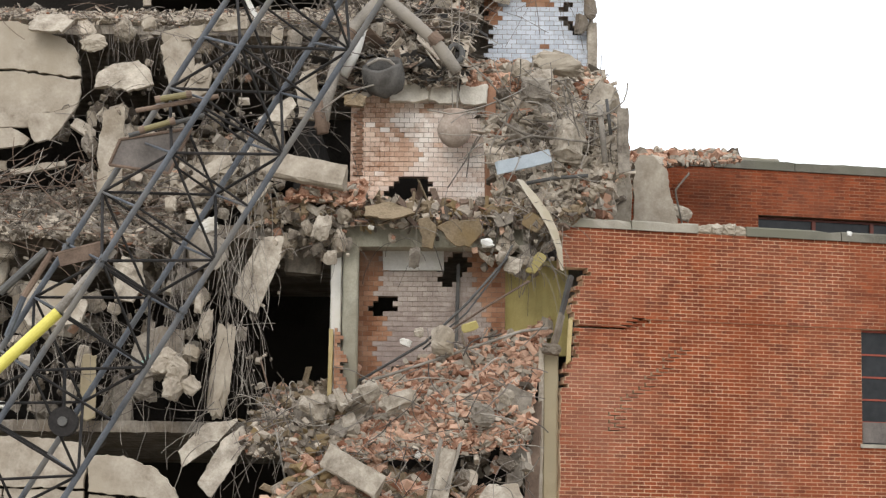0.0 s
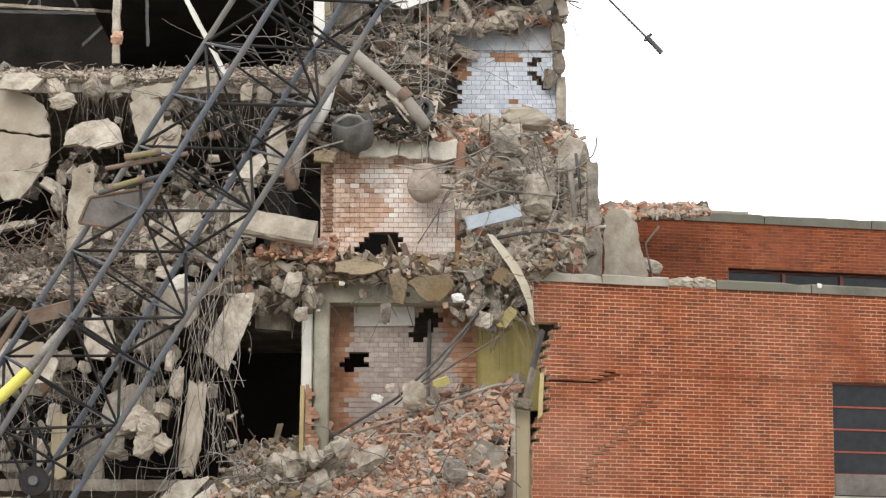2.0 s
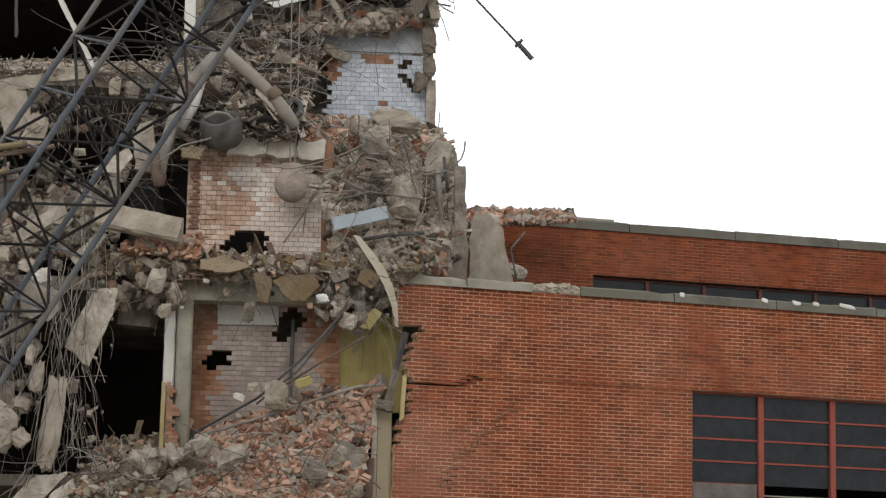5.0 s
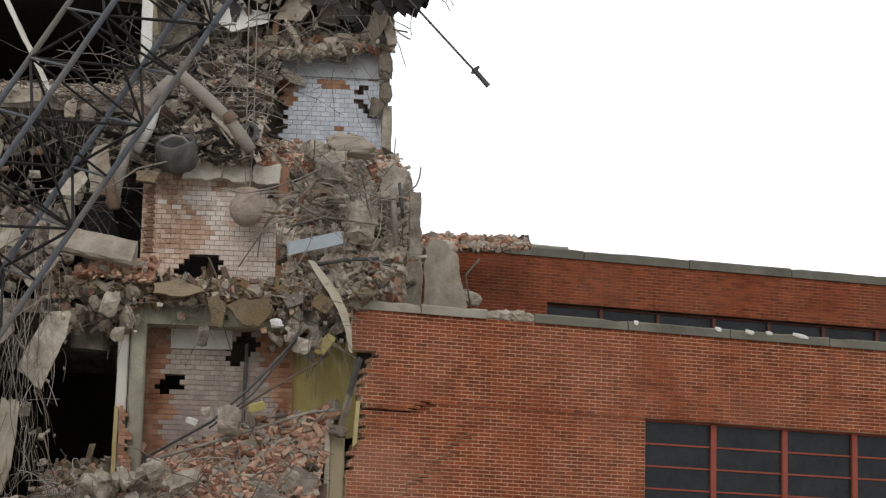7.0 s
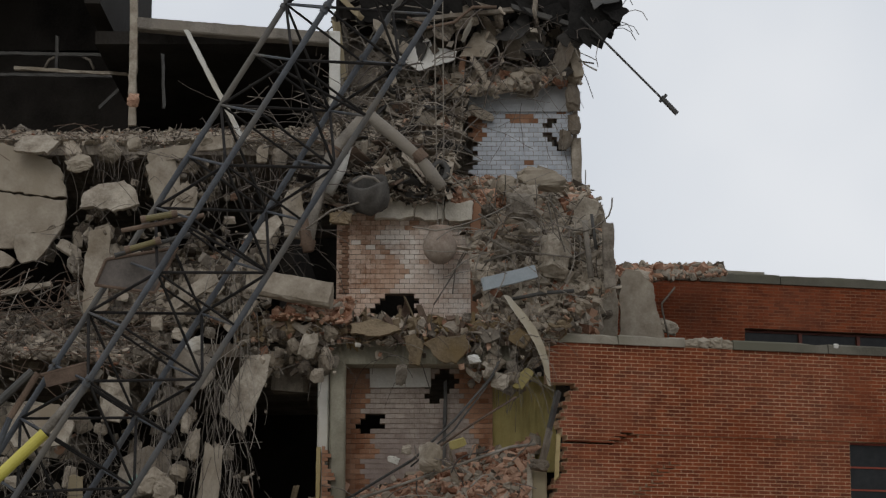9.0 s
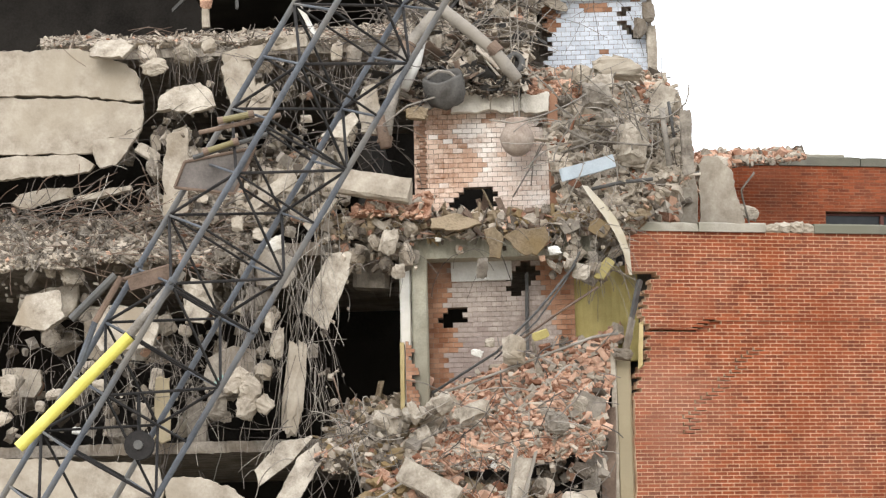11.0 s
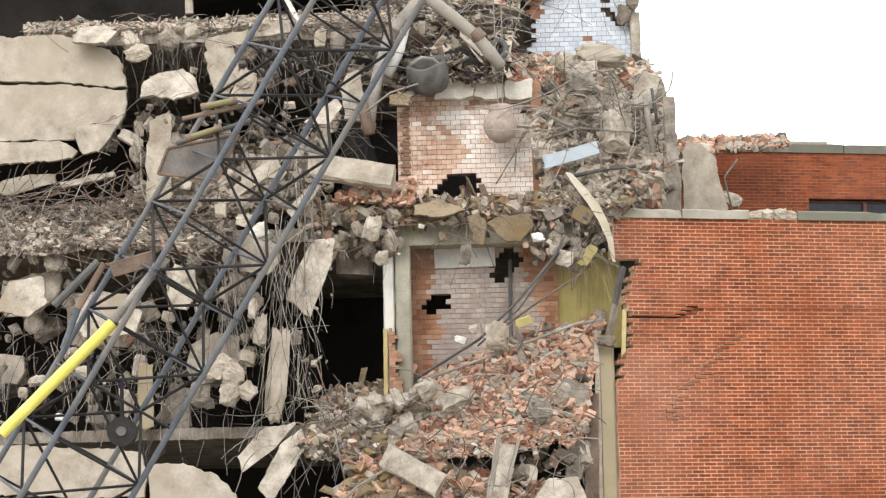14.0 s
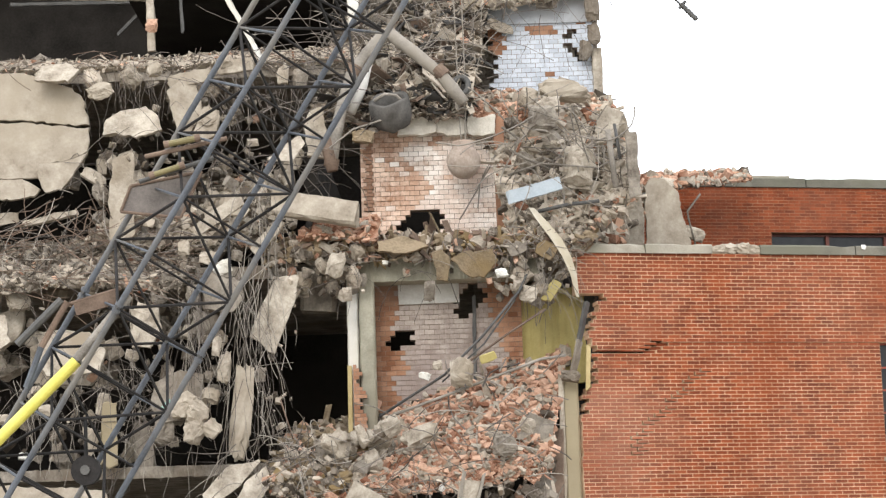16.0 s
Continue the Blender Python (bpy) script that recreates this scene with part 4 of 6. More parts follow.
HUNG = "pale broken concrete slab hanging from bent rebar"
shard("concrete_slab", 43.9, ((-6.97, 11.28), (-6.92, 11.57), (-6.65, 11.72), (-6.2, 11.78), (-5.97, 11.57), (-5.88, 11.3), (-6.35, 11.18), (-6.47, 11.25)), 0.28, CONCRETE, 5, HUNG, "hanging slabs", rot=-8, bend=0.3)
shard("concrete_slab", 43.95, ((-5.8, 12.05), (-5.58, 12.22), (-5.3, 12.28), (-5.17, 11.65), (-5.45, 11.15), (-5.62, 11.3)), 0.2, PLASTER, 6, HUNG, "hanging slabs", rot=10)
shard("concrete_slab", 43.85, ((-5.33, 11.22), (-5.22, 11.47), (-5.03, 11.75), (-4.83, 11.53), (-4.9, 11.2), (-5.15, 11.05)), 0.25, PLASTER, 7, HUNG, "hanging slabs", rot=-12)
shard("concrete_slab", 43.9, ((-8.18, 12.3), (-8.1, 12.6), (-7.65, 12.65), (-7.38, 12.5), (-7.58, 12.25)), 0.3, CONCRETE, 8, HUNG, "hanging slabs", bend=0.6)
shard("concrete_slab", 43.7, ((-6.75, 10.78), (-6.4, 10.9), (-6.38, 10.28), (-6.4, 9.38), (-6.83, 9.28), (-6.83, 10.05)), 0.12, CONCRETE, 9, HUNG, "hanging slabs", rot=14)
plates(43.9, (((-5.38, 12.29), 0.9, 0.24, -8, "p"), ((-4.56, 12.50), 0.7, 0.26, -4, "c"), ((-7.97, 9.81), 1.1, 0.12, -12, "c"), ((-7.17, 10.55), 0.5, 0.2, 30, "c")), HUNG, "hanging slabs")
lumps(43.7, (((-6.00, 12.44), 0.33, 0.38, 0, "p"), ((-5.03, 11.52), 0.4, 0.46, 20, "p"), ((-7.02, 12.10), 0.55, 0.36, -20, "p"), ((-4.71, 12.56), 0.3, 0.34, 0, "c"), ((-5.92, 10.39), 0.3, 0.3, 0, "c"), ((-6.04, 13.26), 0.26, 0.3, 10, "b"), ((-3.68, 12.26), 0.26, 0.44, 5, "c"), ((-3.37, 12.20), 0.32, 0.44, 0, "g")), "rough cream lump of concrete in the torn front", "torn lumps")
lumps(43.4, (((-5.47, 9.08), 0.26, 0.32, 0, "c"), ((-5.04, 8.90), 0.4, 0.3, 10, "c"), ((-4.81, 8.73), 0.42, 0.3, -20, "w"), ((-5.16, 9.28), 0.5, 0.2, 35, "c"), ((-4.55, 8.95), 0.3, 0.26, 0, "g"), ((-6.24, 7.74), 0.55, 0.75, 10, "c"), ((-5.86, 7.32), 0.24, 0.3, 0, "p"), ((-6.44, 7.20), 0.3, 0.24, 15, "c"), ((-5.12, 7.73), 0.66, 0.55, 0, "g"), ((-5.98, 8.26), 0.4, 0.3, 0, "g"), ((-5.32, 8.25), 0.3, 0.4, 10, "g"), ((-4.94, 8.09), 0.4, 0.3, 0, "c")), "dusty lump of concrete caught in hanging rebar", "caught lumps")
lumps(43.2, (((-4.89, 7.27), 0.2, 0.42, 10, "c"), ((-4.77, 6.91), 0.28, 0.66, 5, "c"), ((-4.16, 6.76), 0.26, 0.32, 0, "g"), ((-5.28, 6.21), 0.5, 0.5, 30, "p"), ((-5.30, 5.92), 0.46, 0.5, -20, "p"), ((-5.50, 6.31), 0.36, 0.4, 0, "p"), ((-5.02, 6.40), 0.38, 0.34, 10, "c"), ((-5.87, 5.81), 0.44, 0.6, 15, "g"), ((-7.16, 5.69), 0.3, 0.66, -15, "p"), ((-6.95, 6.34), 0.3, 0.5, 0, "c"), ((-7.92, 6.24), 0.3, 0.24, 0, "p"), ((-8.72, 6.09), 0.38, 0.24, -10, "p")), "knobbly pale lump of concrete hanging on wires", "hanging lumps")
lumps(43.2, (((-9.53, 6.29), 0.34, 0.46, 0, "p"), ((-8.98, 5.90), 0.2, 0.24, 0, "p"), ((-8.33, 5.46), 0.24, 0.16, 0, "w"), ((-2.77, 8.69), 0.34, 0.56, 8, "c"), ((-2.62, 8.16), 0.3, 0.3, -10, "p"), ((-1.12, 8.13), 0.24, 0.46, 5, "g"), ((0.17, 8.41), 0.3, 0.2, -8, "w"), ((0.62, 8.03), 0.34, 0.36, 10, "c"), ((-1.90, 8.69), 0.14, 0.1, 0, "w"), ((0.42, 8.20), 0.2, 0.24, 0, "c")), "pale lump of concrete dangling at the broken edge", "edge lumps")
SPLINT = "long splinter of concrete slab hanging down"
shard("concrete_slab", 43.3, ((-4.3, 7.42), (-4.15, 7.85), (-3.83, 8.47), (-3.45, 8.5), (-3.52, 8.03), (-3.88, 7.1)), 0.14, CONCRETE, 11, SPLINT, "hanging splinters", rot=6, bend=0.1)
lump("concrete_lump", (-4.47, 43.2, 6.1), (0.36, 0.34, 1.75), (4, 5, 20), PLASTER, 5, "long rough splinter of concrete hanging down", group="hanging splinters")
shard("concrete_slab", 43.35, ((-6.0, 6.65), (-5.55, 6.88), (-5.15, 6.8), (-5.2, 6.35), (-5.53, 6.05), (-5.83, 5.95), (-6.05, 6.25)), 0.25, GREY, 13, SPLINT, "hanging splinters", rot=15)
shard("concrete_slab", 43.0, ((-5.15, 4.65), (-4.7, 5.15), (-4.15, 5.22), (-4.5, 4.8), (-5.05, 4.38)), 0.1, CONCRETE, 14, SPLINT, "hanging splinters", bend=0.3)
shard("concrete_slab", 42.9, ((-4.78, 4.1), (-4.4, 4.85), (-4.05, 5.12), (-3.98, 4.78), (-4.53, 3.85)), 0.12, CONCRETE, 15, SPLINT, "hanging splinters", bend=0.3)
shard("concrete_slab", 43.5, ((-8.1, 7.2), (-7.9, 7.6), (-7.2, 7.65), (-6.9, 7.3), (-7.0, 6.9), (-7.9, 6.85)), 0.25, CONCRETE, 85, "pale torn slab caught in hanging rebar", "hanging slabs", rot=8, bend=0.3)
shard("concrete_slab", 43.5, ((-9.5, 7.4), (-9.3, 7.9), (-8.7, 8.0), (-8.55, 7.5), (-8.9, 7.25)), 0.25, CONCRETE, 86, "pale torn slab caught in hanging rebar", "hanging slabs", rot=-8, bend=0.3)
plates(43.5, (((-4.86, 8.29), 0.66, 0.6, 10, "g"), ((-3.98, 9.25), 0.22, 0.8, 50, "c"), ((-4.90, 9.66), 0.24, 1.1, 55, "c"), ((-4.54, 9.83), 0.5, 0.4, 20, "p"), ((-6.85, 5.83), 0.3, 1.3, 0, "t")), SPLINT, "hanging splinters")
FALLEN = "big cracked cream slab lying below the low floor"
for k, c in enumerate((((-10.55, 4.97), (-7.9, 4.85), (-6.8, 4.75), (-6.67, 4.33), (-6.72, 3.98), (-8.1, 4.0), (-10.55, 4.2)), ((-6.62, 4.53), (-6.03, 4.53), (-5.45, 4.3), (-5.15, 4.0), (-5.05, 3.7), (-5.65, 3.83), (-6.62, 3.92)), ((-8.07, 3.95), (-6.71, 3.92), (-6.67, 2.6), (-8.1, 2.6)), ((-6.62, 3.88), (-5.65, 3.77), (-4.97, 3.6), (-4.58, 3.2), (-4.5, 2.6), (-6.62, 2.6)), ((-10.55, 4.15), (-8.11, 3.95), (-8.15, 2.6), (-10.55, 2.6)))):
    shard("concrete_slab", 42.6 + 0.03 * k, c, 0.3, PLASTER, 20 + k, FALLEN, "fallen slabs", rot=2 - k)
plates(42.9, (((-7.46, 2.0), 5.6, 1.4, 0, "c"),), FALLEN, "fallen slabs", 0.3)
TORN = "ochre-brown slab fragment torn from the floor edge"
shard("concrete_slab", 43.6, ((-0.75, 8.72), (-0.45, 8.85), (0.0, 8.88), (0.1, 8.68), (-0.17, 8.4), (-0.42, 8.43)), 0.2, BROWN, 31, TORN, "edge fragments", bend=-0.3)
shard("concrete_slab", 43.62, ((-1.07, 8.85), (-0.88, 8.9), (-0.75, 8.72), (-0.82, 8.35), (-1.0, 8.38)), 0.2, BROWN, 32, TORN, "edge fragments", bend=-0.2)
shard("concrete_slab", 43.5, ((-2.02, 9.08), (-1.57, 9.16), (-1.12, 8.95), (-1.52, 8.83), (-2.02, 8.88)), 0.3, BROWN, 33, TORN, "edge fragments", bend=0.5)
shard("concrete_slab", 42.6, ((-0.07, 3.73), (0.23, 4.15), (0.72, 4.15), (0.85, 3.75), (0.35, 3.42), (-0.03, 3.52)), 0.15, CONCRETE, 34, "pale slab fragment lying on the lower rubble", "edge fragments", bend=0.8)
plates(43.6, (((0.98, 8.85), 0.4, 0.3, 30, "k"), ((0.45, 8.9), 0.36, 0.24, -24, "g"), ((1.02, 8.11), 0.2, 0.45, 35, "y"), ((0.74, 4.57), 0.34, 1.05, 14, "g"), ((0.68, 5.63), 0.6, 0.62, 20, "g")), "grey slab fragment torn from the floor edge", "edge fragments")
lumps(42.9, (((-0.60, 6.63), 0.5, 0.6, 0, "c"), ((-1.02, 6.78), 0.2, 0.2, 0, "p"), ((-1.25, 6.61), 0.26, 0.16, 20, "w"), ((-2.42, 4.75), 0.55, 0.5, 10, "p"), ((-2.37, 4.38), 0.7, 0.5, 20, "c"), ((-1.85, 5.73), 0.46, 0.42, -20, "c"), ((-1.35, 5.57), 0.8, 0.4, -25, "c"), ((0.10, 5.34), 0.48, 0.5, 0, "g"), ((-1.23, 3.61), 0.4, 0.4, 0, "c"), ((-0.96, 4.66), 0.34, 0.22, 10, "w"), ((0.51, 5.68), 0.34, 0.3, 30, "c"), ((-0.22, 4.24), 0.3, 0.4, 0, "g")), "block of broken concrete on the rubble slope", "slope blocks")
lumps(44.6, (((1.43, 11.96), 1.15, 0.5, 10, "p"), ((0.76, 11.87), 0.4, 0.5, 20, "c"), ((1.76, 10.66), 0.62, 0.8, 15, "g"), ((1.35, 10.23), 0.4, 0.5, 20, "g"), ((2.23, 11.39), 0.5, 0.4, 30, "c"), ((2.44, 11.28), 0.3, 0.6, -15, "c"), ((1.21, 10.96), 0.7, 0.3, 20, "c"), ((0.80, 10.63), 0.6, 0.24, -10, "p")), "big lump of concrete on the upper heap", "heap lumps")
lumps(45.6, (((1.95, 9.45), 0.4, 0.35, -10, "c"), ((1.70, 9.73), 0.5, 0.4, 0, "c")), "broken concrete and masonry on the wing roof", "roof lumps")
lumps(46.1, (((2.07, 13.91), 0.34, 0.6, 0, "g"), ((2.09, 13.41), 0.3, 0.5, 0, "g"), ((1.92, 13.12), 0.3, 0.5, 0, "g"), ((0.30, 13.67), 0.7, 0.26, 15, "p"), ((0.55, 14.27), 0.4, 0.24, 10, "c"), ((1.31, 14.44), 0.6, 0.2, 5, "p")), "broken concrete beside the blue partition", "torn edges")
lumps(46.6, (((3.26, 10.54), 0.62, 0.32, 8, "c"), ((3.86, 9.57), 0.5, 0.3, 20, "c")), "broken masonry at the column stump", "stump lumps")
clutter("wreckage_top", (-2.43, 45.60, 15.08), (2.17, 47.00, 16.54), 240, (0.08, 0.7), [GREY, CONCRETE, DEBRIS, ROOFING, PLASTER], (5, 2, 5, 4, 0.5), "torn roof and plaster hanging over the top storey", 89, thin=0.12)
clutter("wreckage_top_room", (-2.41, 45.40, 14.13), (2.12, 47.20, 15.67), 150, (0.06, 0.6), [GREY, CONCRETE, DEBRIS, ROOFING, WHITEPAINT], (5, 3, 5, 2, 0.8), "broken plaster and timber in the top storey", 90, thin=0.2)
clutter("roof_edge", (0.20, 45.50, 15.30), (2.70, 46.40, 16.10), 60, (0.05, 0.3), [FELTBLACK, ROOFING], (2, 1), "torn black roofing along the eaves", 91, thin=0.15)
wires("top_laths", 60, (-2.40, 45.20, 14.30), (2.46, 46.20, 16.05), (0.5, 1.6), (0.006, 0.018), "bent laths and strips hanging from the roof", fall=0.6, curl=0.4, seed=73, reach=0.1)
plates(43.95, (((1.58, 10.39), 0.62, 0.85, 14, "c"), ((2.19, 11.22), 0.45, 0.55, 15, "c")), "dusty slab lying on the upper heap", "heap slabs")
plates(46.4, (((-1.47, 15.20), 1.0, 0.4, 30, "g"), ((-1.90, 14.63), 0.8, 0.7, 0, "g")), "grey broken sheet of plaster in the top storey", "top sheets", 0.05)


WRECK = [GREY, CONCRETE, DEBRIS, BRICKBIT, PLASTER]
clutter("wreckage_low", (-10.01, 43.80, 5.37), (-5.03, 46.50, 8.61), 230, (0.05, 0.45), WRECK, (6, 2, 6, 0.4, 0.6), "broken concrete caught in the torn lower storey", 81)
clutter("wreckage_mid", (-7.16, 43.70, 9.27), (-3.60, 45.20, 11.15), 150, (0.05, 0.42), WRECK, (4, 4, 5, 0.3, 2), "broken concrete caught under the top floor", 82)
clutter("wreckage_left", (-8.69, 44.40, 10.62), (-4.17, 45.40, 12.91), 110, (0.06, 0.45), WRECK, (5, 3, 5, 0.3, 1), "broken concrete hanging below the top slab", 83)
clutter("wreckage_edge", (-3.96, 43.60, 8.23), (-2.30, 44.40, 9.08), 120, (0.05, 0.35), WRECK, (5, 3, 5, 1, 1), "broken pieces hanging at the floor edge", 84)
clutter("wreckage_edge_right", (-2.36, 43.70, 8.53), (1.68, 44.10, 9.06), 40, (0.04, 0.16), WRECK, (5, 3, 5, 1, 0.5), "broken pieces along the lintel", 85)
clutter("wreckage_corner", (-0.09, 43.60, 8.07), (1.43, 44.60, 9.33), 110, (0.06, 0.42), WRECK, (6, 2, 6, 1, 0.3), "broken pieces at the corner of the wing", 86)
clutter("wreckage_cavity", (-0.56, 43.30, 4.16), (0.91, 44.60, 5.12), 60, (0.08, 0.45), [GREY, DEBRIS, BRICKBIT], (6, 5, 1), "broken pieces in the cavity below the slope", 87)
clutter("wreckage_wires", (-4.06, 43.20, 8.81), (-3.53, 43.60, 5.23), 30, (0.04, 0.16), WRECK, (5, 3, 5, 0.4, 1), "small bits caught on hanging wires", 88)
plates(44.4, (((-7.79, 7.28), 1.4, 1.1, 6, "c"), ((-9.03, 7.82), 1.2, 0.7, -8, "c"), ((-9.54, 6.44), 0.8, 0.6, 0, "c"), ((-6.65, 8.96), 1.0, 0.5, 10, "g"), ((-9.15, 9.86), 1.2, 0.3, -15, "c"), ((-6.35, 5.65), 0.4, 0.9, 0, "g")), "dusty slab of torn concrete deep in the wreck", "wreck slabs")

clutter("heap_boulders", (0.41, 43.60, 10.18), (2.29, 44.60, 11.65), 14, (0.14, 0.4), [GREY, CONCRETE, DEBRIS], (3, 5, 4), "boulders of broken concrete in the upper heap", 92)
clutter("slope_boulders", (-3.09, 42.90, 4.72), (-1.93, 43.60, 5.69), 40, (0.14, 0.5), [GREY, CONCRETE, PLASTER], (3, 4, 1), "broken concrete at the foot of the column", 93)

# ---- bent rebar and cables ----
THIN, FINE = (0.005, 0.0095), (0.0035, 0.0065)
wires("rebar_tangle_upper", 80, (-4.41, 43.40, 10.12), (-2.33, 45.00, 13.27), (0.6, 2.2), THIN, "tangle of bent rebar under the top floor", fall=0.3, seed=61, mats=[REBAR, REBAR])
wires("rebar_tangle_top", 130, (-3.55, 44.00, 11.83), (0.05, 45.60, 14.07), (0.5, 1.8), THIN, "bent rebar in the top heap", fall=0.2, seed=62)
wires("rebar_curtain", 50, (-7.05, 43.00, 6.54), (-3.52, 43.80, 8.28), (0.5, 2.0), FINE, "curtain of thin rebar and cables hanging down", fall=1.6, curl=0.25, seed=63, lean=(0, 0, -1.2))
wires("rebar_bundle", 16, (-4.20, 43.10, 9.51), (-3.71, 43.40, 10.68), (1.0, 2.4), THIN, "pale rebar bundle hanging over the beam", fall=1.3, curl=0.2, seed=64, lean=(0, 0, -1.6), mats=[REBARPALE, REBARPALE])
wires("rebar_left", 150, (-10.13, 43.30, 8.41), (-5.39, 44.20, 9.63), (0.4, 2.2), (0.004, 0.009), "flattened rebar and laths on the sagging floor", fall=0.1, curl=0.3, seed=65, lean=(1.4, 0, 0), mats=[REBAR, PLATE])
wires("rebar_low_edge", 80, (-4.65, 42.80, 4.69), (-2.93, 43.60, 5.71), (0.4, 1.4), THIN, "rebar sprouting from the low slab edge", fall=0.9, curl=0.4, seed=66)
wires("rebar_bottom_left", 80, (-9.88, 43.20, 6.22), (-6.28, 43.90, 7.44), (0.6, 1.8), FINE, "thin wires hanging in the dark lower storey", fall=1.5, curl=0.25, seed=67, lean=(0, 0, -1.3))
wires("rebar_floor_edge", 45, (-3.44, 43.30, 8.39), (1.67, 43.80, 9.09), (0.3, 1.0), FINE, "short rebar ends along the floor edge", fall=0.8, curl=0.4, seed=68)
wires("pipe_tangle", 34, (0.26, 43.50, 10.06), (2.65, 44.50, 11.95), (0.6, 1.9), (0.007, 0.016), "bent conduit and rebar over the upper heap", fall=0.3, curl=0.6, seed=69, mats=[PIPE, REBARPALE], reach=0.05)
wires("rebar_strands", 34, (-5.45, 43.10, 7.47), (-5.18, 43.40, 8.92), (1.0, 2.4), FINE, "strands of thin rebar hanging straight down", fall=1.5, curl=0.12, seed=75, lean=(0, 0, -2.5), mats=[REBARPALE, REBAR])
wires("rebar_strands_pale", 16, (-4.56, 43.00, 7.94), (-3.88, 43.30, 8.88), (0.8, 1.9), THIN, "pale rebar strands over the hanging slab", fall=1.2, curl=0.3, seed=76, lean=(0, 0, -1.8), mats=[REBARPALE, REBARPALE])
wires("rebar_fall", 14, (-4.47, 43.00, 5.94), (-3.89, 43.20, 6.55), (0.6, 1.4), FINE, "pale wires falling before the dark bay", fall=1.2, curl=0.4, seed=77, lean=(0.3, 0, -1.5), mats=[REBARPALE, REBARPALE])
wires("rebar_cross", 60, (-6.58, 43.20, 5.40), (-5.36, 43.80, 6.85), (0.8, 1.8), FINE, "crossed thin wires in the lower storey", fall=0.2, curl=0.15, seed=78)
wires("edge_laths", 110, (-9.14, 44.00, 12.55), (-2.46, 44.60, 12.87), (0.2, 1.0), (0.003, 0.008), "laths and wire matted along the top floor edge", fall=0.3, curl=0.25, seed=79, lean=(1.6, 0, 0), mats=[REBAR, PLATE], reach=0.08)
wires("slab_fringe", 90, (-8.23, 44.20, 12.24), (-2.46, 44.60, 12.67), (0.3, 1.3), (0.003, 0.0055), "fringe of thin wires below the top slab", fall=1.4, curl=0.15, seed=80, lean=(0, 0, -2.2), reach=0.05, mats=[REBAR, REBAR])
wires("lath_mat", 60, (-10.11, 43.20, 8.85), (-5.98, 44.00, 9.92), (0.3, 1.4), (0.005, 0.013), "matted laths and strips on the sagging floor", fall=0.2, curl=0.2, seed=82, lean=(0.8, 0, -0.2), mats=[PLATE, REBARPALE])
wires("rebar_slope", 50, (-3.24, 42.20, 4.05), (0.84, 42.80, 5.56), (0.5, 1.5), THIN, "rebar strewn over the brick slope", fall=0.3, seed=70)
wires("rebar_big_slabs", 35, (-7.26, 43.30, 10.40), (-4.13, 43.90, 12.43), (0.5, 1.9), FINE, "rebar strings between the torn lumps", fall=1.2, curl=0.3, seed=71, lean=(0, 0, -0.6), mats=[REBAR, REBAR])
wires("cables_top", 60, (-2.34, 44.20, 13.26), (1.90, 46.00, 14.52), (0.6, 2.0), FINE, "loose cables over the blue partition", fall=0.7, curl=0.4, seed=72)
wires("corner_wires", 26, (0.15, 43.2, 8.1), (1.35, 43.7, 9.2), (0.5, 1.5), (0.003, 0.007), "wires and thin rods tangled at the corner of the wing", fall=0.7, curl=0.35, seed=95, lean=(0.3, 0, -0.9))
wires("heap_wires", 28, (0.3, 43.3, 10.0), (2.4, 43.9, 11.6), (0.5, 1.6), (0.005, 0.01), "thin bent wires over the upper heap", fall=0.5, curl=0.5, seed=96, mats=[REBAR, PIPE])
wires("bay_strands", 40, (-4.7, 42.9, 6.6), (-3.9, 43.2, 8.7), (0.9, 2.2), (0.004, 0.007), "thin pale strands hanging before the dark bay", fall=1.5, curl=0.3, seed=97, lean=(0, 0, -2.0), mats=[REBARPALE, REBAR])
wires("slope_rods", 24, (-2.0, 42.6, 5.2), (0.9, 43.0, 6.6), (0.5, 1.3), (0.008, 0.016), "thin rods and wires lying on the brick slope", fall=0.2, curl=0.25, seed=98, lean=(1.0, 0, 0.3))

# ---- pipes, beams and sheets ----


def bar(name, pts, r, mat, label, category, sides=10, smooth=True):
    so = Soup()
    so.tube(pts, r, sides)
    return solid(name, so, mat, label, category, smooth=smooth)


pipe = thing("bent_pipe", "thick dusty grey pipe bent into a peak", "pipe", at=(-2.85, 43.80, 10.53))
for pts in (((-2.85, 43.80, 10.53), (-2.78, 43.80, 11.00), (-2.61, 43.80, 11.68), (-2.39, 43.80, 12.33), (-2.25, 43.80, 12.50), (-1.80, 43.80, 12.98)), ((-1.76, 43.80, 13.00), (-1.28, 43.80, 12.59), (-0.82, 43.80, 12.18), (-0.61, 43.80, 11.89), (-0.41, 43.80, 11.63))):
    so = Soup()
    so.tube(pts, [0.115 + 0.012 * math.sin(9.1 * i) for i in range(len(pts))], 14)
    part("pipe_length", so, PIPE, pipe, smooth=True)
for p, q in (((-2.43, 43.80, 12.24), (-2.35, 43.80, 12.39)), ((-0.89, 43.80, 12.29), (-0.75, 43.80, 12.14)), ((-2.85, 43.80, 10.53), (-2.82, 43.80, 10.68))):
    so = Soup()
    so.tube([p, q], 0.135, 14)
    part("pipe_collar", so, PLATE, pipe, "rusty collar")
bar("rusty_pipe_end", [(-2.81, 43.70, 10.44), (-2.93, 43.70, 11.02)], 0.105, PLATE, "rusty broken end of a thick pipe", "pipe", 14)
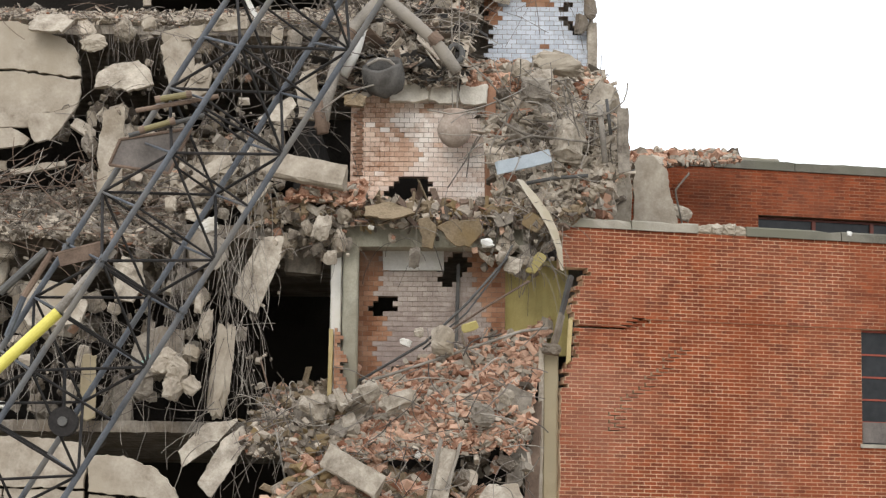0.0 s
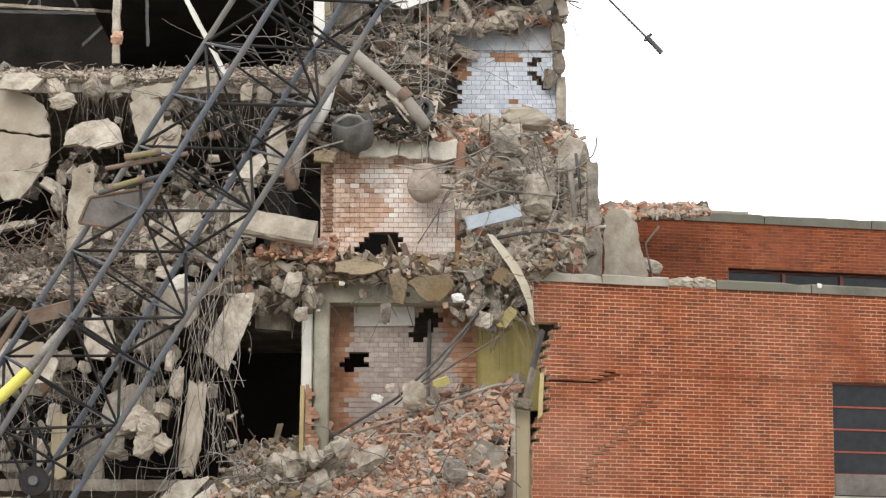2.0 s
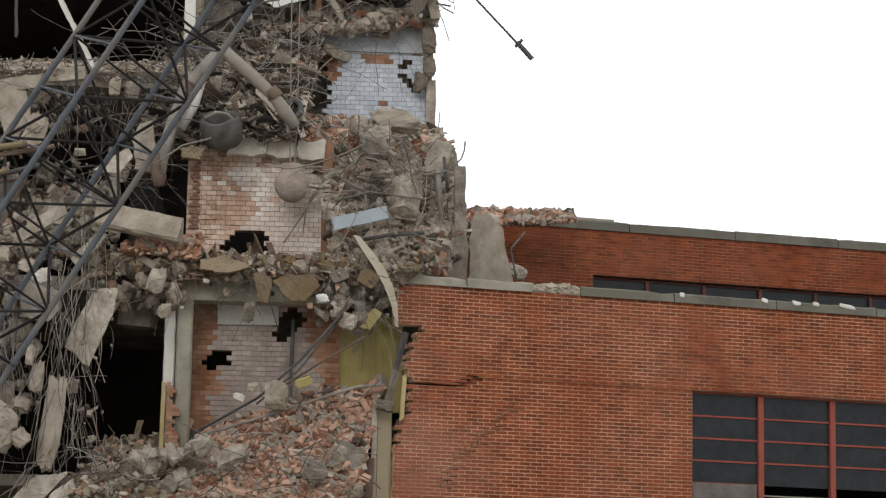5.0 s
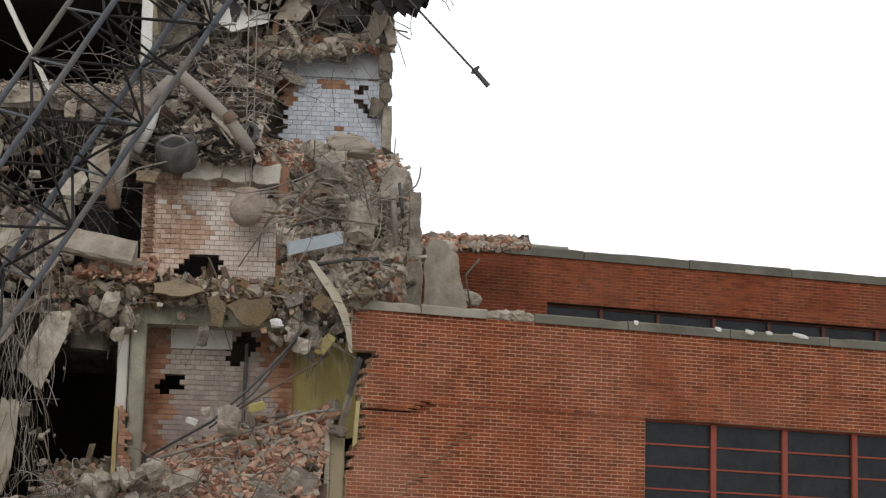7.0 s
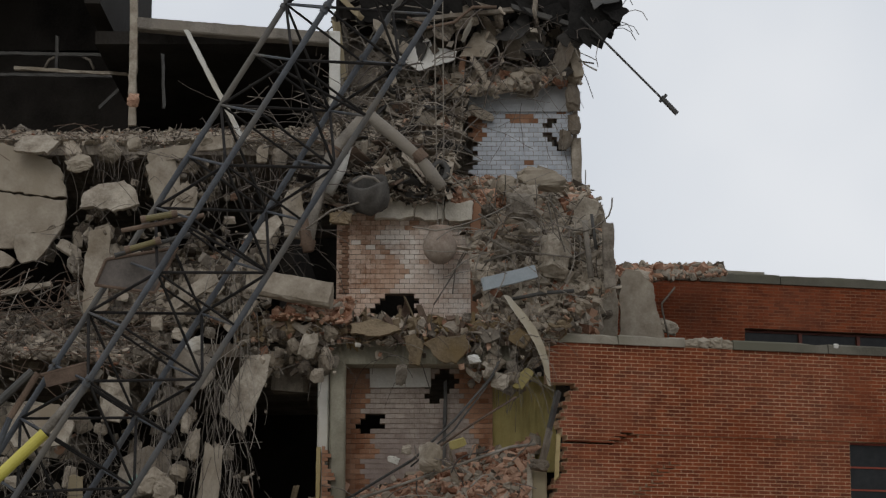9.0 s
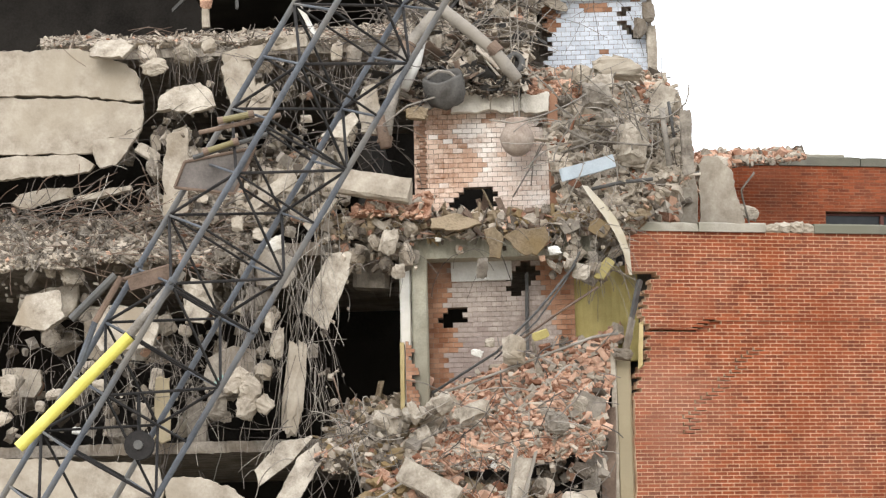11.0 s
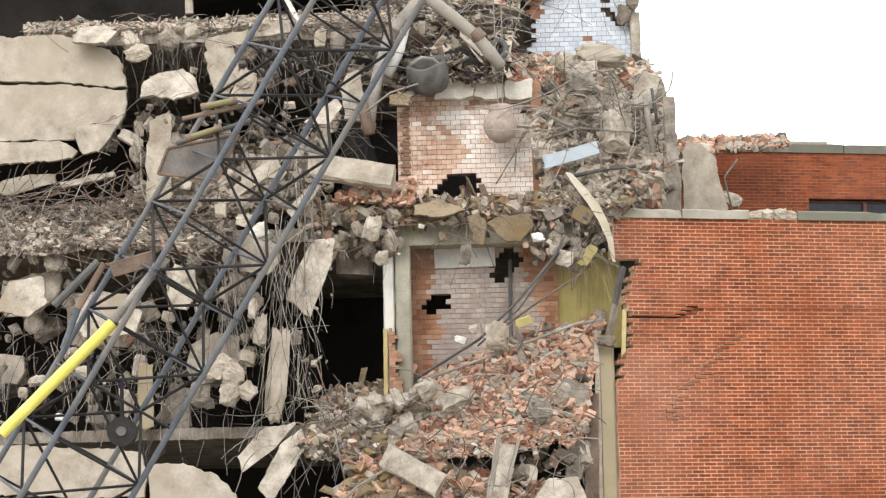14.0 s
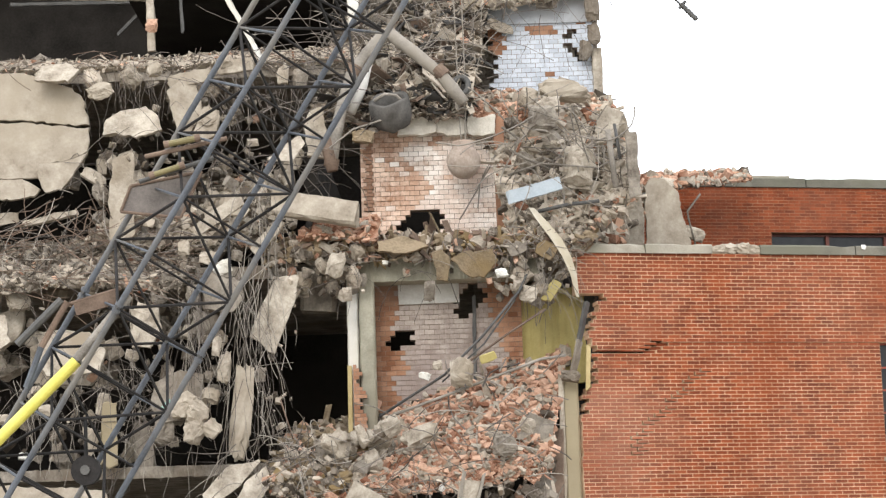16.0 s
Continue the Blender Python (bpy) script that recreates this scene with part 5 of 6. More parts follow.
bar("pale_pipe", [(-2.53, 44.10, 11.61), (-2.30, 44.10, 12.08), (-2.21, 44.10, 12.48)], 0.14, WHITEPAINT, "short pale pipe among the debris", "pipe", 14)
bar("fallen_conduit", [(-2.06, 43.20, 5.94), (-0.91, 43.20, 6.63), (-0.20, 43.20, 7.31), (0.52, 43.30, 8.16)], 0.024, DARKSTEEL, "long dark bent conduit lying over the brick slope", "pipe", 6)
bar("fallen_rod", [(-1.95, 43.10, 5.90), (-0.71, 43.10, 6.32), (0.78, 43.30, 6.86), (1.23, 43.40, 6.93)], 0.026, PIPE, "dusty grey steel rod on the brick slope", "rod", 6)
bar("fallen_conduit", [(-0.95, 43.15, 6.5), (-0.2, 43.2, 7.15), (0.35, 43.3, 7.9), (0.6, 43.4, 8.4)], 0.016, DARKSTEEL, "thin dark conduit leaning over the brick slope", "pipe", 6)
bar("fallen_conduit", [(-0.6, 43.1, 6.75), (0.2, 43.2, 7.3), (0.9, 43.3, 7.75)], 0.02, PLATE, "thin rusty conduit leaning over the brick slope", "pipe", 6)
bar("thin_rod", [(-3.47, 42.80, 5.06), (-3.24, 42.80, 3.98)], 0.018, PIPE, "thin pale rod standing before the dark bay", "rod", 6)
bar("leaning_rod", [(-3.79, 43.20, 6.29), (-3.58, 43.20, 5.59)], 0.016, PLATE, "rusty rod leaning in the dark bay", "rod", 6)
bar("long_wire", [(-3.79, 41.80, 3.26), (-3.03, 42.00, 4.03), (-2.56, 42.20, 4.32)], 0.02, PIPE, "pale rod over the lower rubble", "rod", 6)
bar("hose", [(-2.85, 43.60, 10.84), (-2.42, 43.60, 11.17), (-1.58, 43.70, 11.44), (-1.39, 43.80, 11.65)], 0.018, PIPE, "pale bent conduit across the glazed wall", "pipe", 6)
bar("hanging_wire", [(0.25, 44.70, 11.03), (-0.06, 44.70, 10.56), (-0.22, 44.70, 10.21), (-0.57, 44.70, 9.65)], 0.013, PIPE, "thin wire hanging before the glazed wall", "wire", 6)
bar("hanging_wire", [(0.21, 44.72, 11.04), (0.02, 44.72, 10.62), (-0.18, 44.72, 10.30), (-0.23, 44.72, 9.85)], 0.012, PIPE, "thin wire hanging before the glazed wall", "wire", 6)
bar("loop_cable", [(0.25, 43.60, 11.11), (0.55, 43.60, 10.89), (0.39, 43.60, 10.69), (0.74, 43.60, 10.48), (1.09, 43.60, 10.31)], 0.022, REBARPALE, "looped pale conduit on the heap", "cable", 6)
bar("long_conduit", [(0.33, 43.50, 10.21), (0.94, 43.50, 10.40), (1.95, 43.60, 10.31), (2.47, 43.80, 10.62)], 0.018, REBARPALE, "long pale conduit across the heap", "cable", 6)
bar("bent_rod", [(3.85, 46.40, 9.32), (3.74, 46.40, 9.84), (3.73, 46.40, 9.97), (3.99, 46.40, 10.29)], 0.02, REBARPALE, "bent rebar sticking up beside the stump", "rod", 6)
bar("stump_cable", [(2.4, 46.1, 9.65), (2.52, 46.1, 9.93), (2.77, 46.2, 10.22), (3.1, 46.25, 10.38), (3.38, 46.3, 10.28), (3.55, 46.3, 9.97), (3.65, 46.3, 9.68)], 0.026, DARKSTEEL, "black cable draped over the column stump", "cable", 8)
bar("heap_rod", [(0.85, 43.7, 9.57), (1.4, 43.7, 9.68), (1.95, 43.7, 9.72)], 0.035, DARKSTEEL, "dusty dark rod under the upper heap", "rod", 8)
bar("heap_pipe", [(2.15, 43.65, 11.0), (2.25, 43.65, 9.95)], 0.055, PIPE, "dusty pipe standing at the corner of the upper floor", "pipe", 10)
bar("heap_pipe", [(2.27, 43.6, 11.1), (2.35, 43.6, 10.45)], 0.03, DARKSTEEL, "thin dark pipe standing at the corner of the upper floor", "pipe", 8)
bar("loop_cable", [(0.5, 43.6, 10.8), (0.47, 43.6, 10.62), (0.75, 43.6, 10.47), (1.1, 43.6, 10.38), (1.15, 43.6, 10.45), (0.97, 43.6, 10.53)], 0.022, REBARPALE, "looped pale conduit on the heap", "cable", 6)
lump("concrete_lump", (1.65, 43.9, 10.38), (0.62, 0.5, 0.75), (0, 20, 30), CONCRETE, 4, "pale rounded boulder of concrete on the upper heap", group="heap lumps")
lump("concrete_lump", (1.0, 44.1, 11.35), (0.5, 0.45, 0.5), (10, 0, 30), GREY, 7, "grey boulder of concrete on the upper heap", group="heap lumps")
shard("concrete_slab", 43.95, ((-3.3, 11.32), (-3.2, 11.57), (-3.0, 11.65), (-2.92, 11.15), (-2.98, 10.72), (-3.27, 10.75)), 0.3, CONCRETE, 81, "white plastered block behind the bent pipe", "hanging slabs", rot=20)
shard("concrete_slab", 43.65, ((-3.98, 10.65), (-3.4, 11.12), (-3.3, 10.95), (-3.52, 10.62)), 0.12, CONCRETE, 82, "white splintered board beside the bent pipe", "hanging slabs", bend=0.4)
lump("concrete_lump", (-2.25, 43.7, 11.05), (0.4, 0.3, 0.26), (0, 10, 0), BROWN, 2, "tan lump of masonry below the tank", group="torn lumps")
for k, (x, z, w) in enumerate(((-5.5, 6.15, 0.36), (-5.2, 6.05, 0.5), (-4.97, 5.8, 0.34), (-5.28, 5.74, 0.42), (-5.4, 6.3, 0.3))):
    lump("concrete_lump", (x, 42.9 + 0.05 * (k % 2), z), (w, w * 0.8, w * 0.9), (20 * k, 30 * k, 10), PLASTER, 3 + k, "knobbly pale lump of concrete hanging on wires", group="hanging lumps")
shard("concrete_slab", 43.35, ((-6.4, 7.5), (-6.28, 8.1), (-5.95, 8.03), (-5.88, 7.62), (-6.08, 7.3), (-6.38, 7.3)), 0.25, CONCRETE, 83, "pale torn slab caught in hanging rebar", "hanging slabs", rot=12)
shard("concrete_slab", 43.3, ((-5.12, 8.28), (-4.92, 8.53), (-4.42, 8.38), (-4.4, 8.1), (-4.6, 7.88), (-5.1, 7.95)), 0.2, GREY, 84, "grey torn slab caught in hanging rebar", "hanging slabs", rot=-10)
tank = thing("tank", "dark grey dented steel tank lying in debris", "tank", at=(-1.74, 43.90, 11.54))
so = Soup()
can = [(0.27, 0.2), (0.34, 0.26), (0.37, 0.22), (0.38, 0.05), (0.36, -0.14), (0.3, -0.27), (0.18, -0.34), (0.001, -0.35)]
can = [(0.001, -0.1), (0.26, -0.06)] + can
so.add(np.array([(r * math.cos(a * math.pi / 12) * (1 + 0.05 * math.sin(3 * a)), r * math.sin(a * math.pi / 12), h + 0.02 * math.sin(a)) for r, h in can for a in range(24)]) @ turn(32, -10, 0).T,
       [(j * 24 + (i + 1) % 24, j * 24 + i, j * 24 + 24 + i, j * 24 + 24 + (i + 1) % 24) for j in range(len(can) - 1) for i in range(24)])
part("tank_body", so, TANKSTEEL, tank, smooth=True).location = (0, 0, 0)
so = Soup()
so.tube([(-0.3, -0.05, 0.2), (-0.1, -0.12, 0.3), (0.1, -0.12, 0.27), (0.27, -0.05, 0.12)], 0.03, 6)
part("tank_rim", so, PIPE, tank).location = (0, 0, 0)


def joist(name, a, b, w, h, mat, label, category="beam", kind=""):
    """A straight member from a to b with a chipped surface."""
    a, b = Vector(a), Vector(b)
    d = b - a
    ob = post(name, a, (w, h, d.length), mat, label, category, seed=int(abs(a.x) * 100) % 97, kind=kind, jit=0.012 if mat in (CONCRETE, PLASTER, GREY) else 0.006)
    ob.rotation_mode = "QUATERNION"
    ob.rotation_quaternion = d.to_track_quat("Z", "Y")
    return ob


joist("fallen_beam", (-3.87, 43.40, 9.84), (-2.34, 43.30, 9.54), 0.4, 0.42, PLASTER, "cream concrete beam lying on the floor edge")
joist("broken_beam", (-2.57, 42.40, 4.58), (-1.61, 42.30, 4.02), 0.3, 0.42, CONCRETE, "grey ribbed concrete beam on the rubble")
joist("standing_beam", (-0.49, 42.50, 4.69), (-0.70, 42.40, 3.63), 0.26, 0.3, CONCRETE, "broken concrete beam tipped on end")
joist("angle_iron", (-0.60, 42.40, 4.86), (-0.87, 42.20, 3.43), 0.05, 0.05, PIPE, "pale angle iron leaning on the rubble", "iron")
joist("angle_iron", (-0.26, 42.40, 4.82), (-0.50, 42.30, 4.00), 0.05, 0.05, PIPE, "pale angle iron leaning on the rubble", "iron")
joist("fallen_joist", (-2.46, 42.00, 3.74), (-1.80, 41.90, 3.22), 0.14, 0.16, CONCRETE, "short concrete joist in the lower rubble")
joist("white_column", (-2.42, 44.70, 13.34), (-2.44, 44.70, 14.81), 0.2, 0.2, WHITEPAINT, "white column of the top storey", "column", "structure")
joist("white_column", (-6.20, 44.80, 13.04), (-6.23, 44.80, 15.73), 0.14, 0.14, CONCRETE, "dirty white column before the dark top room", "column", "structure")
joist("white_beam", (-6.17, 44.90, 15.04), (-2.55, 44.90, 14.74), 0.3, 0.22, PIPE, "grey-white roof beam over the dark top room", "beam", "structure")
joist("white_brace", (-5.18, 44.40, 14.78), (-4.59, 44.30, 13.61), 0.13, 0.08, WHITEPAINT, "white board hanging down from the roof beam", "board")
joist("white_brace", (-4.59, 44.30, 13.63), (-4.07, 44.20, 12.62), 0.13, 0.08, WHITEPAINT, "white board hanging down from the roof beam", "board")
joist("far_pipe", (-8.82, 47.00, 14.78), (-6.65, 47.00, 14.66), 0.06, 0.06, CONCRETE, "grey pipe in the dark top room", "pipe")
bar("arched_window_bar", [(-8.8, 50.0, 15.6), (-8.7, 50.0, 15.8), (-8.45, 50.0, 15.93), (-8.1, 50.0, 15.93), (-7.85, 50.0, 15.8), (-7.75, 50.0, 15.6)], 0.03, PIPE, "grey arched window bar in the dark top room", "window bar", 8)
for k, (xa, za, xb, zb) in enumerate(((-9.6, 15.55, -7.2, 15.5), (-9.6, 15.1, -6.6, 15.05), (-8.3, 15.9, -8.3, 15.1), (-7.4, 14.4, -6.5, 15.3), (-9.4, 13.9, -8.2, 13.2))):
    joist("room_bar", (xa, 48.6, za), (xb, 48.6, zb), 0.07, 0.07, DARKSTEEL, "dark steel member inside the top room", "beam")
joist("torn_strap", (-5.64, 44.60, 14.40), (-5.58, 44.50, 13.34), 0.05, 0.04, DARKSTEEL, "dark strap hanging in the top room", "strap")
for k, c in enumerate((((-1.66, 11.26), (-1.6, 11.52), (-1.3, 11.57), (-0.93, 11.55), (-0.95, 11.3), (-1.25, 11.25)), ((-0.92, 11.3), (-0.9, 11.56), (-0.55, 11.5), (-0.4, 11.57), (-0.38, 11.28), (-0.65, 11.24)), ((-0.36, 11.26), (-0.38, 11.55), (-0.1, 11.53), (0.13, 11.6), (0.12, 11.24), (-0.1, 11.2)))):
    shard("header_stone", 44.82 + 0.03 * (k % 2), c, 0.3, OLDWHITE, 60 + k, "pale stone header block on the glazed partition", "header stones", rot=2 * k - 2)
joist("brick_pilaster", (0.21, 44.85, 9.11), (0.19, 44.85, 11.58), 0.17, 0.2, BACKING, "brown brick pilaster beside the glazed wall", "pilaster", "structure")
joist("grey_post", (2.58, 43.60, 9.77), (2.56, 43.60, 10.94), 0.2, 0.2, GREY, "grey broken post at the corner of the upper floor", "post", "structure")
joist("torn_edge", (2.04, 46.70, 12.29), (2.10, 46.70, 14.66), 0.3, 0.2, GREY, "torn concrete edge beside the blue partition", "column", "structure")
joist("pale_post", (2.15, 46.40, 12.15), (2.13, 46.40, 13.15), 0.12, 0.2, CONCRETE, "pale post beside the blue partition", "post", "structure")
joist("yellow_board", (-2.62, 44.05, 5.75), (-2.61, 44.05, 6.92), 0.1, 0.08, YELLOWWOOD, "yellow painted board at the column foot", "board")
joist("yellow_jamb", (1.62, 43.95, 6.38), (1.66, 43.95, 7.17), 0.12, 0.08, YELLOWWOOD, "yellow timber jamb at the broken wall end", "board")
joist("dark_pilaster", (0.97, 44.00, 3.08), (1.03, 44.00, 5.67), 0.16, 0.25, PLATE, "dark brown brick edge beside the column", "pilaster", "structure")
joist("torn_flashing", (1.34, 43.80, 6.57), (1.50, 43.70, 7.24), 0.16, 0.06, GREY, "grey torn flashing at the wall end", "flashing")
joist("torn_flashing", (1.47, 43.75, 7.15), (1.65, 43.65, 7.89), 0.13, 0.06, DARKSTEEL, "dark torn flashing at the wall end", "flashing")
lump("concrete_lump", (1.31, 43.80, 6.60), (0.34, 0.3, 0.2), (0, 10, 20), GREY, 3, "grey lump on the cream column head")
joist("pilaster_line", (-0.40, 44.84, 5.78), (-0.36, 44.84, 8.26), 0.06, 0.06, DARKSTEEL, "grey conduit chase on the lower partition", "pilaster", "structure")
joist("blue_sheet", (0.34, 43.70, 9.84), (1.23, 43.70, 10.06), 0.06, 0.24, BLUEPANEL, "pale blue metal sheet on the upper heap", "sheet")
plate("yellow_chip", (-0.14, 42.80, 6.86), 0.3, 0.15, 0.06, (20, -18, 0), YELLOWWALL, 6, "yellow plaster chip on the rubble slope", "rubble")
plate("teal_cloth", (-5.73, 42.95, 6.21), 0.16, 0.26, 0.03, (20, 40, 10), TEAL, 7, "faded teal rag caught on concrete", "cloth")
joist("white_board", (-1.72, 44.86, 8.34), (-0.66, 44.86, 8.35), 0.03, 0.4, WHITEPAINT, "white board fixed to the lower partition", "board")
x, z = (1.22, 7.82)
block("wall_yellow", x - 0.9, x + 0.75, 45.0, 45.2, z - 1.2, z + 0.55, YELLOWWALL, "dull yellow plaster wall behind the broken edge", "wall", seed=31)
so = Soup()
rib = ((0.73, 43.50, 9.61), (0.94, 43.45, 9.32), (1.15, 43.40, 9.02), (1.32, 43.40, 8.70), (1.43, 43.45, 8.38), (1.49, 43.50, 7.98))
so.add([(p[0] + e, p[1] + d, p[2]) for p, k in zip(rib, (0.55, 0.95, 1.0, 0.85, 0.6, 0.3)) for e, d in ((-0.1 * k, 0), (0.1 * k, 0.1), (0.1 * k, 0.115), (-0.1 * k, 0.015))],
       [(i * 4 + k, i * 4 + (k + 1) % 4, i * 4 + 4 + (k + 1) % 4, i * 4 + 4 + k) for i in range(5) for k in range(4)] + [(3, 2, 1, 0), (20, 21, 22, 23)])
solid("bent_flashing", so, OLDWHITE, "pale curved strip of flashing hanging at the wall", "flashing", smooth=False)
pole = thing("hanging_rod", "dark steel rod with a sleeve leaning out from the roof", "rod", at=(2.19, 45.20, 15.26))
rod_pts = [(2.19, 45.20, 15.26), (3.98, 45.20, 13.38)]
so = Soup()
so.tube(rod_pts, 0.022, 6)
part("shaft", so, DARKSTEEL, pole)
so = Soup()
so.tube([(3.69, 45.20, 13.70), (3.98, 45.20, 13.38)], 0.05, 8)
part("sleeve", so, DARKSTEEL, pole)
so = Soup()
so.tube([(3.66, 45.20, 13.61), (3.79, 45.20, 13.75)], 0.03, 6)
part("clamp", so, DARKSTEEL, pole)
FELT = "torn black roof felt hanging over the edge"
shard("roof_felt", 45.4, ((1.98, 15.7), (3.0, 15.75), (2.98, 15.38), (2.83, 15.2), (2.67, 14.97), (2.6, 14.7), (2.42, 14.78), (2.25, 14.8), (1.98, 14.9)), 0.1, FELTBLACK, 71, FELT, "roof felt", rot=8)
shard("roof_felt", 45.6, ((-0.17, 15.9), (2.08, 15.9), (2.08, 15.1), (1.82, 15.28), (1.32, 15.45), (0.95, 15.5), (0.7, 15.28), (0.45, 15.35), (0.2, 15.5)), 0.12, FELTBLACK, 72, FELT, "roof felt", bend=-0.3)
shard("roof_felt", 45.6, ((-2.02, 16.0), (-0.17, 16.0), (-0.05, 15.47), (-0.65, 15.25), (-1.15, 15.35), (-1.52, 15.22), (-1.98, 15.35)), 0.12, FELTBLACK, 73, FELT, "roof felt", bend=-0.3)
shard("roof_felt", 45.2, ((2.3, 15.9), (3.05, 15.85), (2.9, 15.55), (2.6, 15.5), (2.45, 15.35)), 0.06, DARKSTEEL, 74, FELT, "roof felt", bend=0.8)
for k, (x, z) in enumerate(((2.55, 14.98), (2.85, 15.35), (2.3, 14.92), (2.05, 15.05), (1.7, 15.4), (1.2, 15.55), (2.7, 15.15))):
    shard("roof_felt", 45.2 + 0.06 * k, ((x - 0.25, z + 0.12), (x + 0.1, z + 0.22), (x + 0.26, z + 0.05), (x + 0.14, z - 0.05), (x + 0.08, z - 0.22), (x - 0.08, z - 0.1)), 0.03, FELTBLACK, 90 + k, FELT, "roof felt", rot=25 * (k % 3 - 1), bend=0.5 * (k % 2))
SHEET = "thin broken sheet of white plaster in the top storey"
shard("plaster_sheet", 45.7, ((-1.23, 14.6), (-0.72, 15.07), (-0.62, 14.85), (-0.17, 14.75), (-0.2, 14.57), (-0.88, 14.3)), 0.04, WHITEPAINT, 75, SHEET, "top sheets", bend=0.5)
shard("plaster_sheet", 45.9, ((-0.1, 14.65), (0.2, 15.2), (0.7, 15.35), (0.65, 15.03), (0.42, 14.65)), 0.05, CONCRETE, 76, SHEET, "top sheets", bend=0.4)
shard("plaster_sheet", 46.1, ((0.8, 15.38), (1.23, 15.4), (1.4, 14.95), (0.93, 15.0)), 0.05, CONCRETE, 77, SHEET, "top sheets", bend=0.6)
shard("plaster_sheet", 45.5, ((-1.75, 15.32), (-1.6, 15.25), (-1.27, 14.9), (-1.3, 14.07), (-1.4, 14.0), (-1.38, 14.82), (-1.73, 15.15)), 0.03, CONCRETE, 78, SHEET, "top sheets")
shard("torn_pier", 45.8, ((1.85, 15.22), (2.08, 15.18), (2.1, 14.82), (2.2, 14.7), (2.25, 14.25), (2.08, 14.22), (1.93, 14.7)), 0.3, CONCRETE, 79, "leaning stump of concrete pier under the torn roof", "torn piers")
joist("tan_board", (-2.45, 45.2, 15.2), (-2.3, 45.1, 14.05), 0.18, 0.06, TAN, "dusty tan board hanging beside the white column", "board")
joist("roof_timber", (-2.45, 45.0, 15.7), (-1.98, 44.9, 15.2), 0.2, 0.1, TAN, "broken tan roof timber", "timber")
joist("roof_timber", (-1.1, 45.4, 15.25), (0.9, 45.5, 15.5), 0.1, 0.08, GREY, "dusty grey roof timber under the felt", "timber")
joist("roof_timber", (0.9, 45.45, 15.55), (2.2, 45.5, 15.15), 0.1, 0.1, DARKSTEEL, "dark broken roof timber under the felt", "timber")
bar("roof_cable", [(-1.1, 45.3, 15.3), (-0.7, 45.3, 15.1), (-0.2, 45.3, 15.2), (0.15, 45.3, 15.5), (0.6, 45.3, 15.5)], 0.03, PLATE, "thick brown cable sagging under the roof", "cable", 8)
s = Soup()
s.box((1.08, 46.47, 13.97), (2.05, 0.05, 0.44))
solid("plaster_band", s, BLUEPLASTER, "smooth pale blue plaster band over the glazed brick", "plaster", kind="structure")

# ---- crane boom ----


def rod(parent, name, a, b, r, mat, sides=8):
    so = Soup()
    so.tube([a, b], r, sides)
    return part(name, so, mat, parent)


A0, A1 = Vector((-3.73, 36.0, 11.0)), Vector((-5.535, 36.0, 8.0))
axis = (A0 - A1).normalized()
side = Vector((axis.z, 0, -axis.x))
deep = Vector((0, 1, 0))
start = A1 - axis * (A1.z / axis.z - 0.1)
span = 22.0
boom = thing("crane_boom", "blue-grey steel lattice crane boom before the ruin", "crane boom", at=tuple(start))
corners = [side * e + deep * d for e, d in ((0, 0), (0.78, -1.1), (2.02, -0.3), (1.3, 0.8))]
chords = []
for c in corners:
    chords.append(rod(boom, "chord", start + c, start + c + axis * span, 0.046, BOOMSTEEL, 12))
bay = 0.92
for i in range(int(span / bay)):
    for k in range(4):
        c, e = corners[k], corners[(k + 1) % 4]
        lo, hi = axis * (i * bay), axis * ((i + 1) * bay)
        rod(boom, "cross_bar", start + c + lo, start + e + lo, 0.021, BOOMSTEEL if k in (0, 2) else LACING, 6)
        if (i + k) % 2:
            c, e = e, c
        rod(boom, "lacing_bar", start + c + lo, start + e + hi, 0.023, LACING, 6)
    if i % 3 == 0:
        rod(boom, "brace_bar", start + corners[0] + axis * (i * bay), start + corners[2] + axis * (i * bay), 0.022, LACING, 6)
    if i % 7 == 2:
        for c, ch in zip(corners, chords):
            for e in (-0.05, 0.05):
                rod(ch, "flange", start + c + axis * (i * bay + e - 0.03), start + c + axis * (i * bay + e + 0.03), 0.066, BOOMSTEEL, 12).location = (0, 0, 0)
            rod(ch, "pin", start + c + axis * (i * bay) - deep * 0.11, start + c + axis * (i * bay) + deep * 0.09, 0.024, DARKSTEEL, 8).location = (0, 0, 0)
# guide rollers, walkway screen and the lower bracket with its struts
for p, q, r, m in (((-5.00, 35.3, 9.05), (-3.80, 35.3, 9.28), 0.035, PLATE), ((-4.67, 35.2, 9.2), (-4.22, 35.2, 9.28), 0.048, OLIVE), ((-5.09, 35.3, 8.68), (-4.00, 35.3, 9.0), 0.035, DARKSTEEL), ((-4.89, 35.2, 8.75), (-4.45, 35.2, 8.88), 0.042, OLIVE), ((-6.12, 35.3, 6.92), (-5.37, 35.3, 7.12), 0.03, PLATE)):
    roller = rod(boom, "roller" if m == OLIVE else "cross_beam", Vector(p), Vector(q), r, m, 10)
    if m == OLIVE:
        e = (Vector(q) - Vector(p)).normalized() * 0.04
        for end in (Vector(p), Vector(q)):
            rod(roller, "bearing", end - e, end + e, 0.056, PLATE, 10).location = (0, 0, 0)
so = Soup()
quad = [Vector(v) for v in ((-5.27, 35.7, 8.70), (-4.22, 35.7, 8.88), (-4.54, 35.7, 8.2), (-5.42, 35.7, 8.32))]
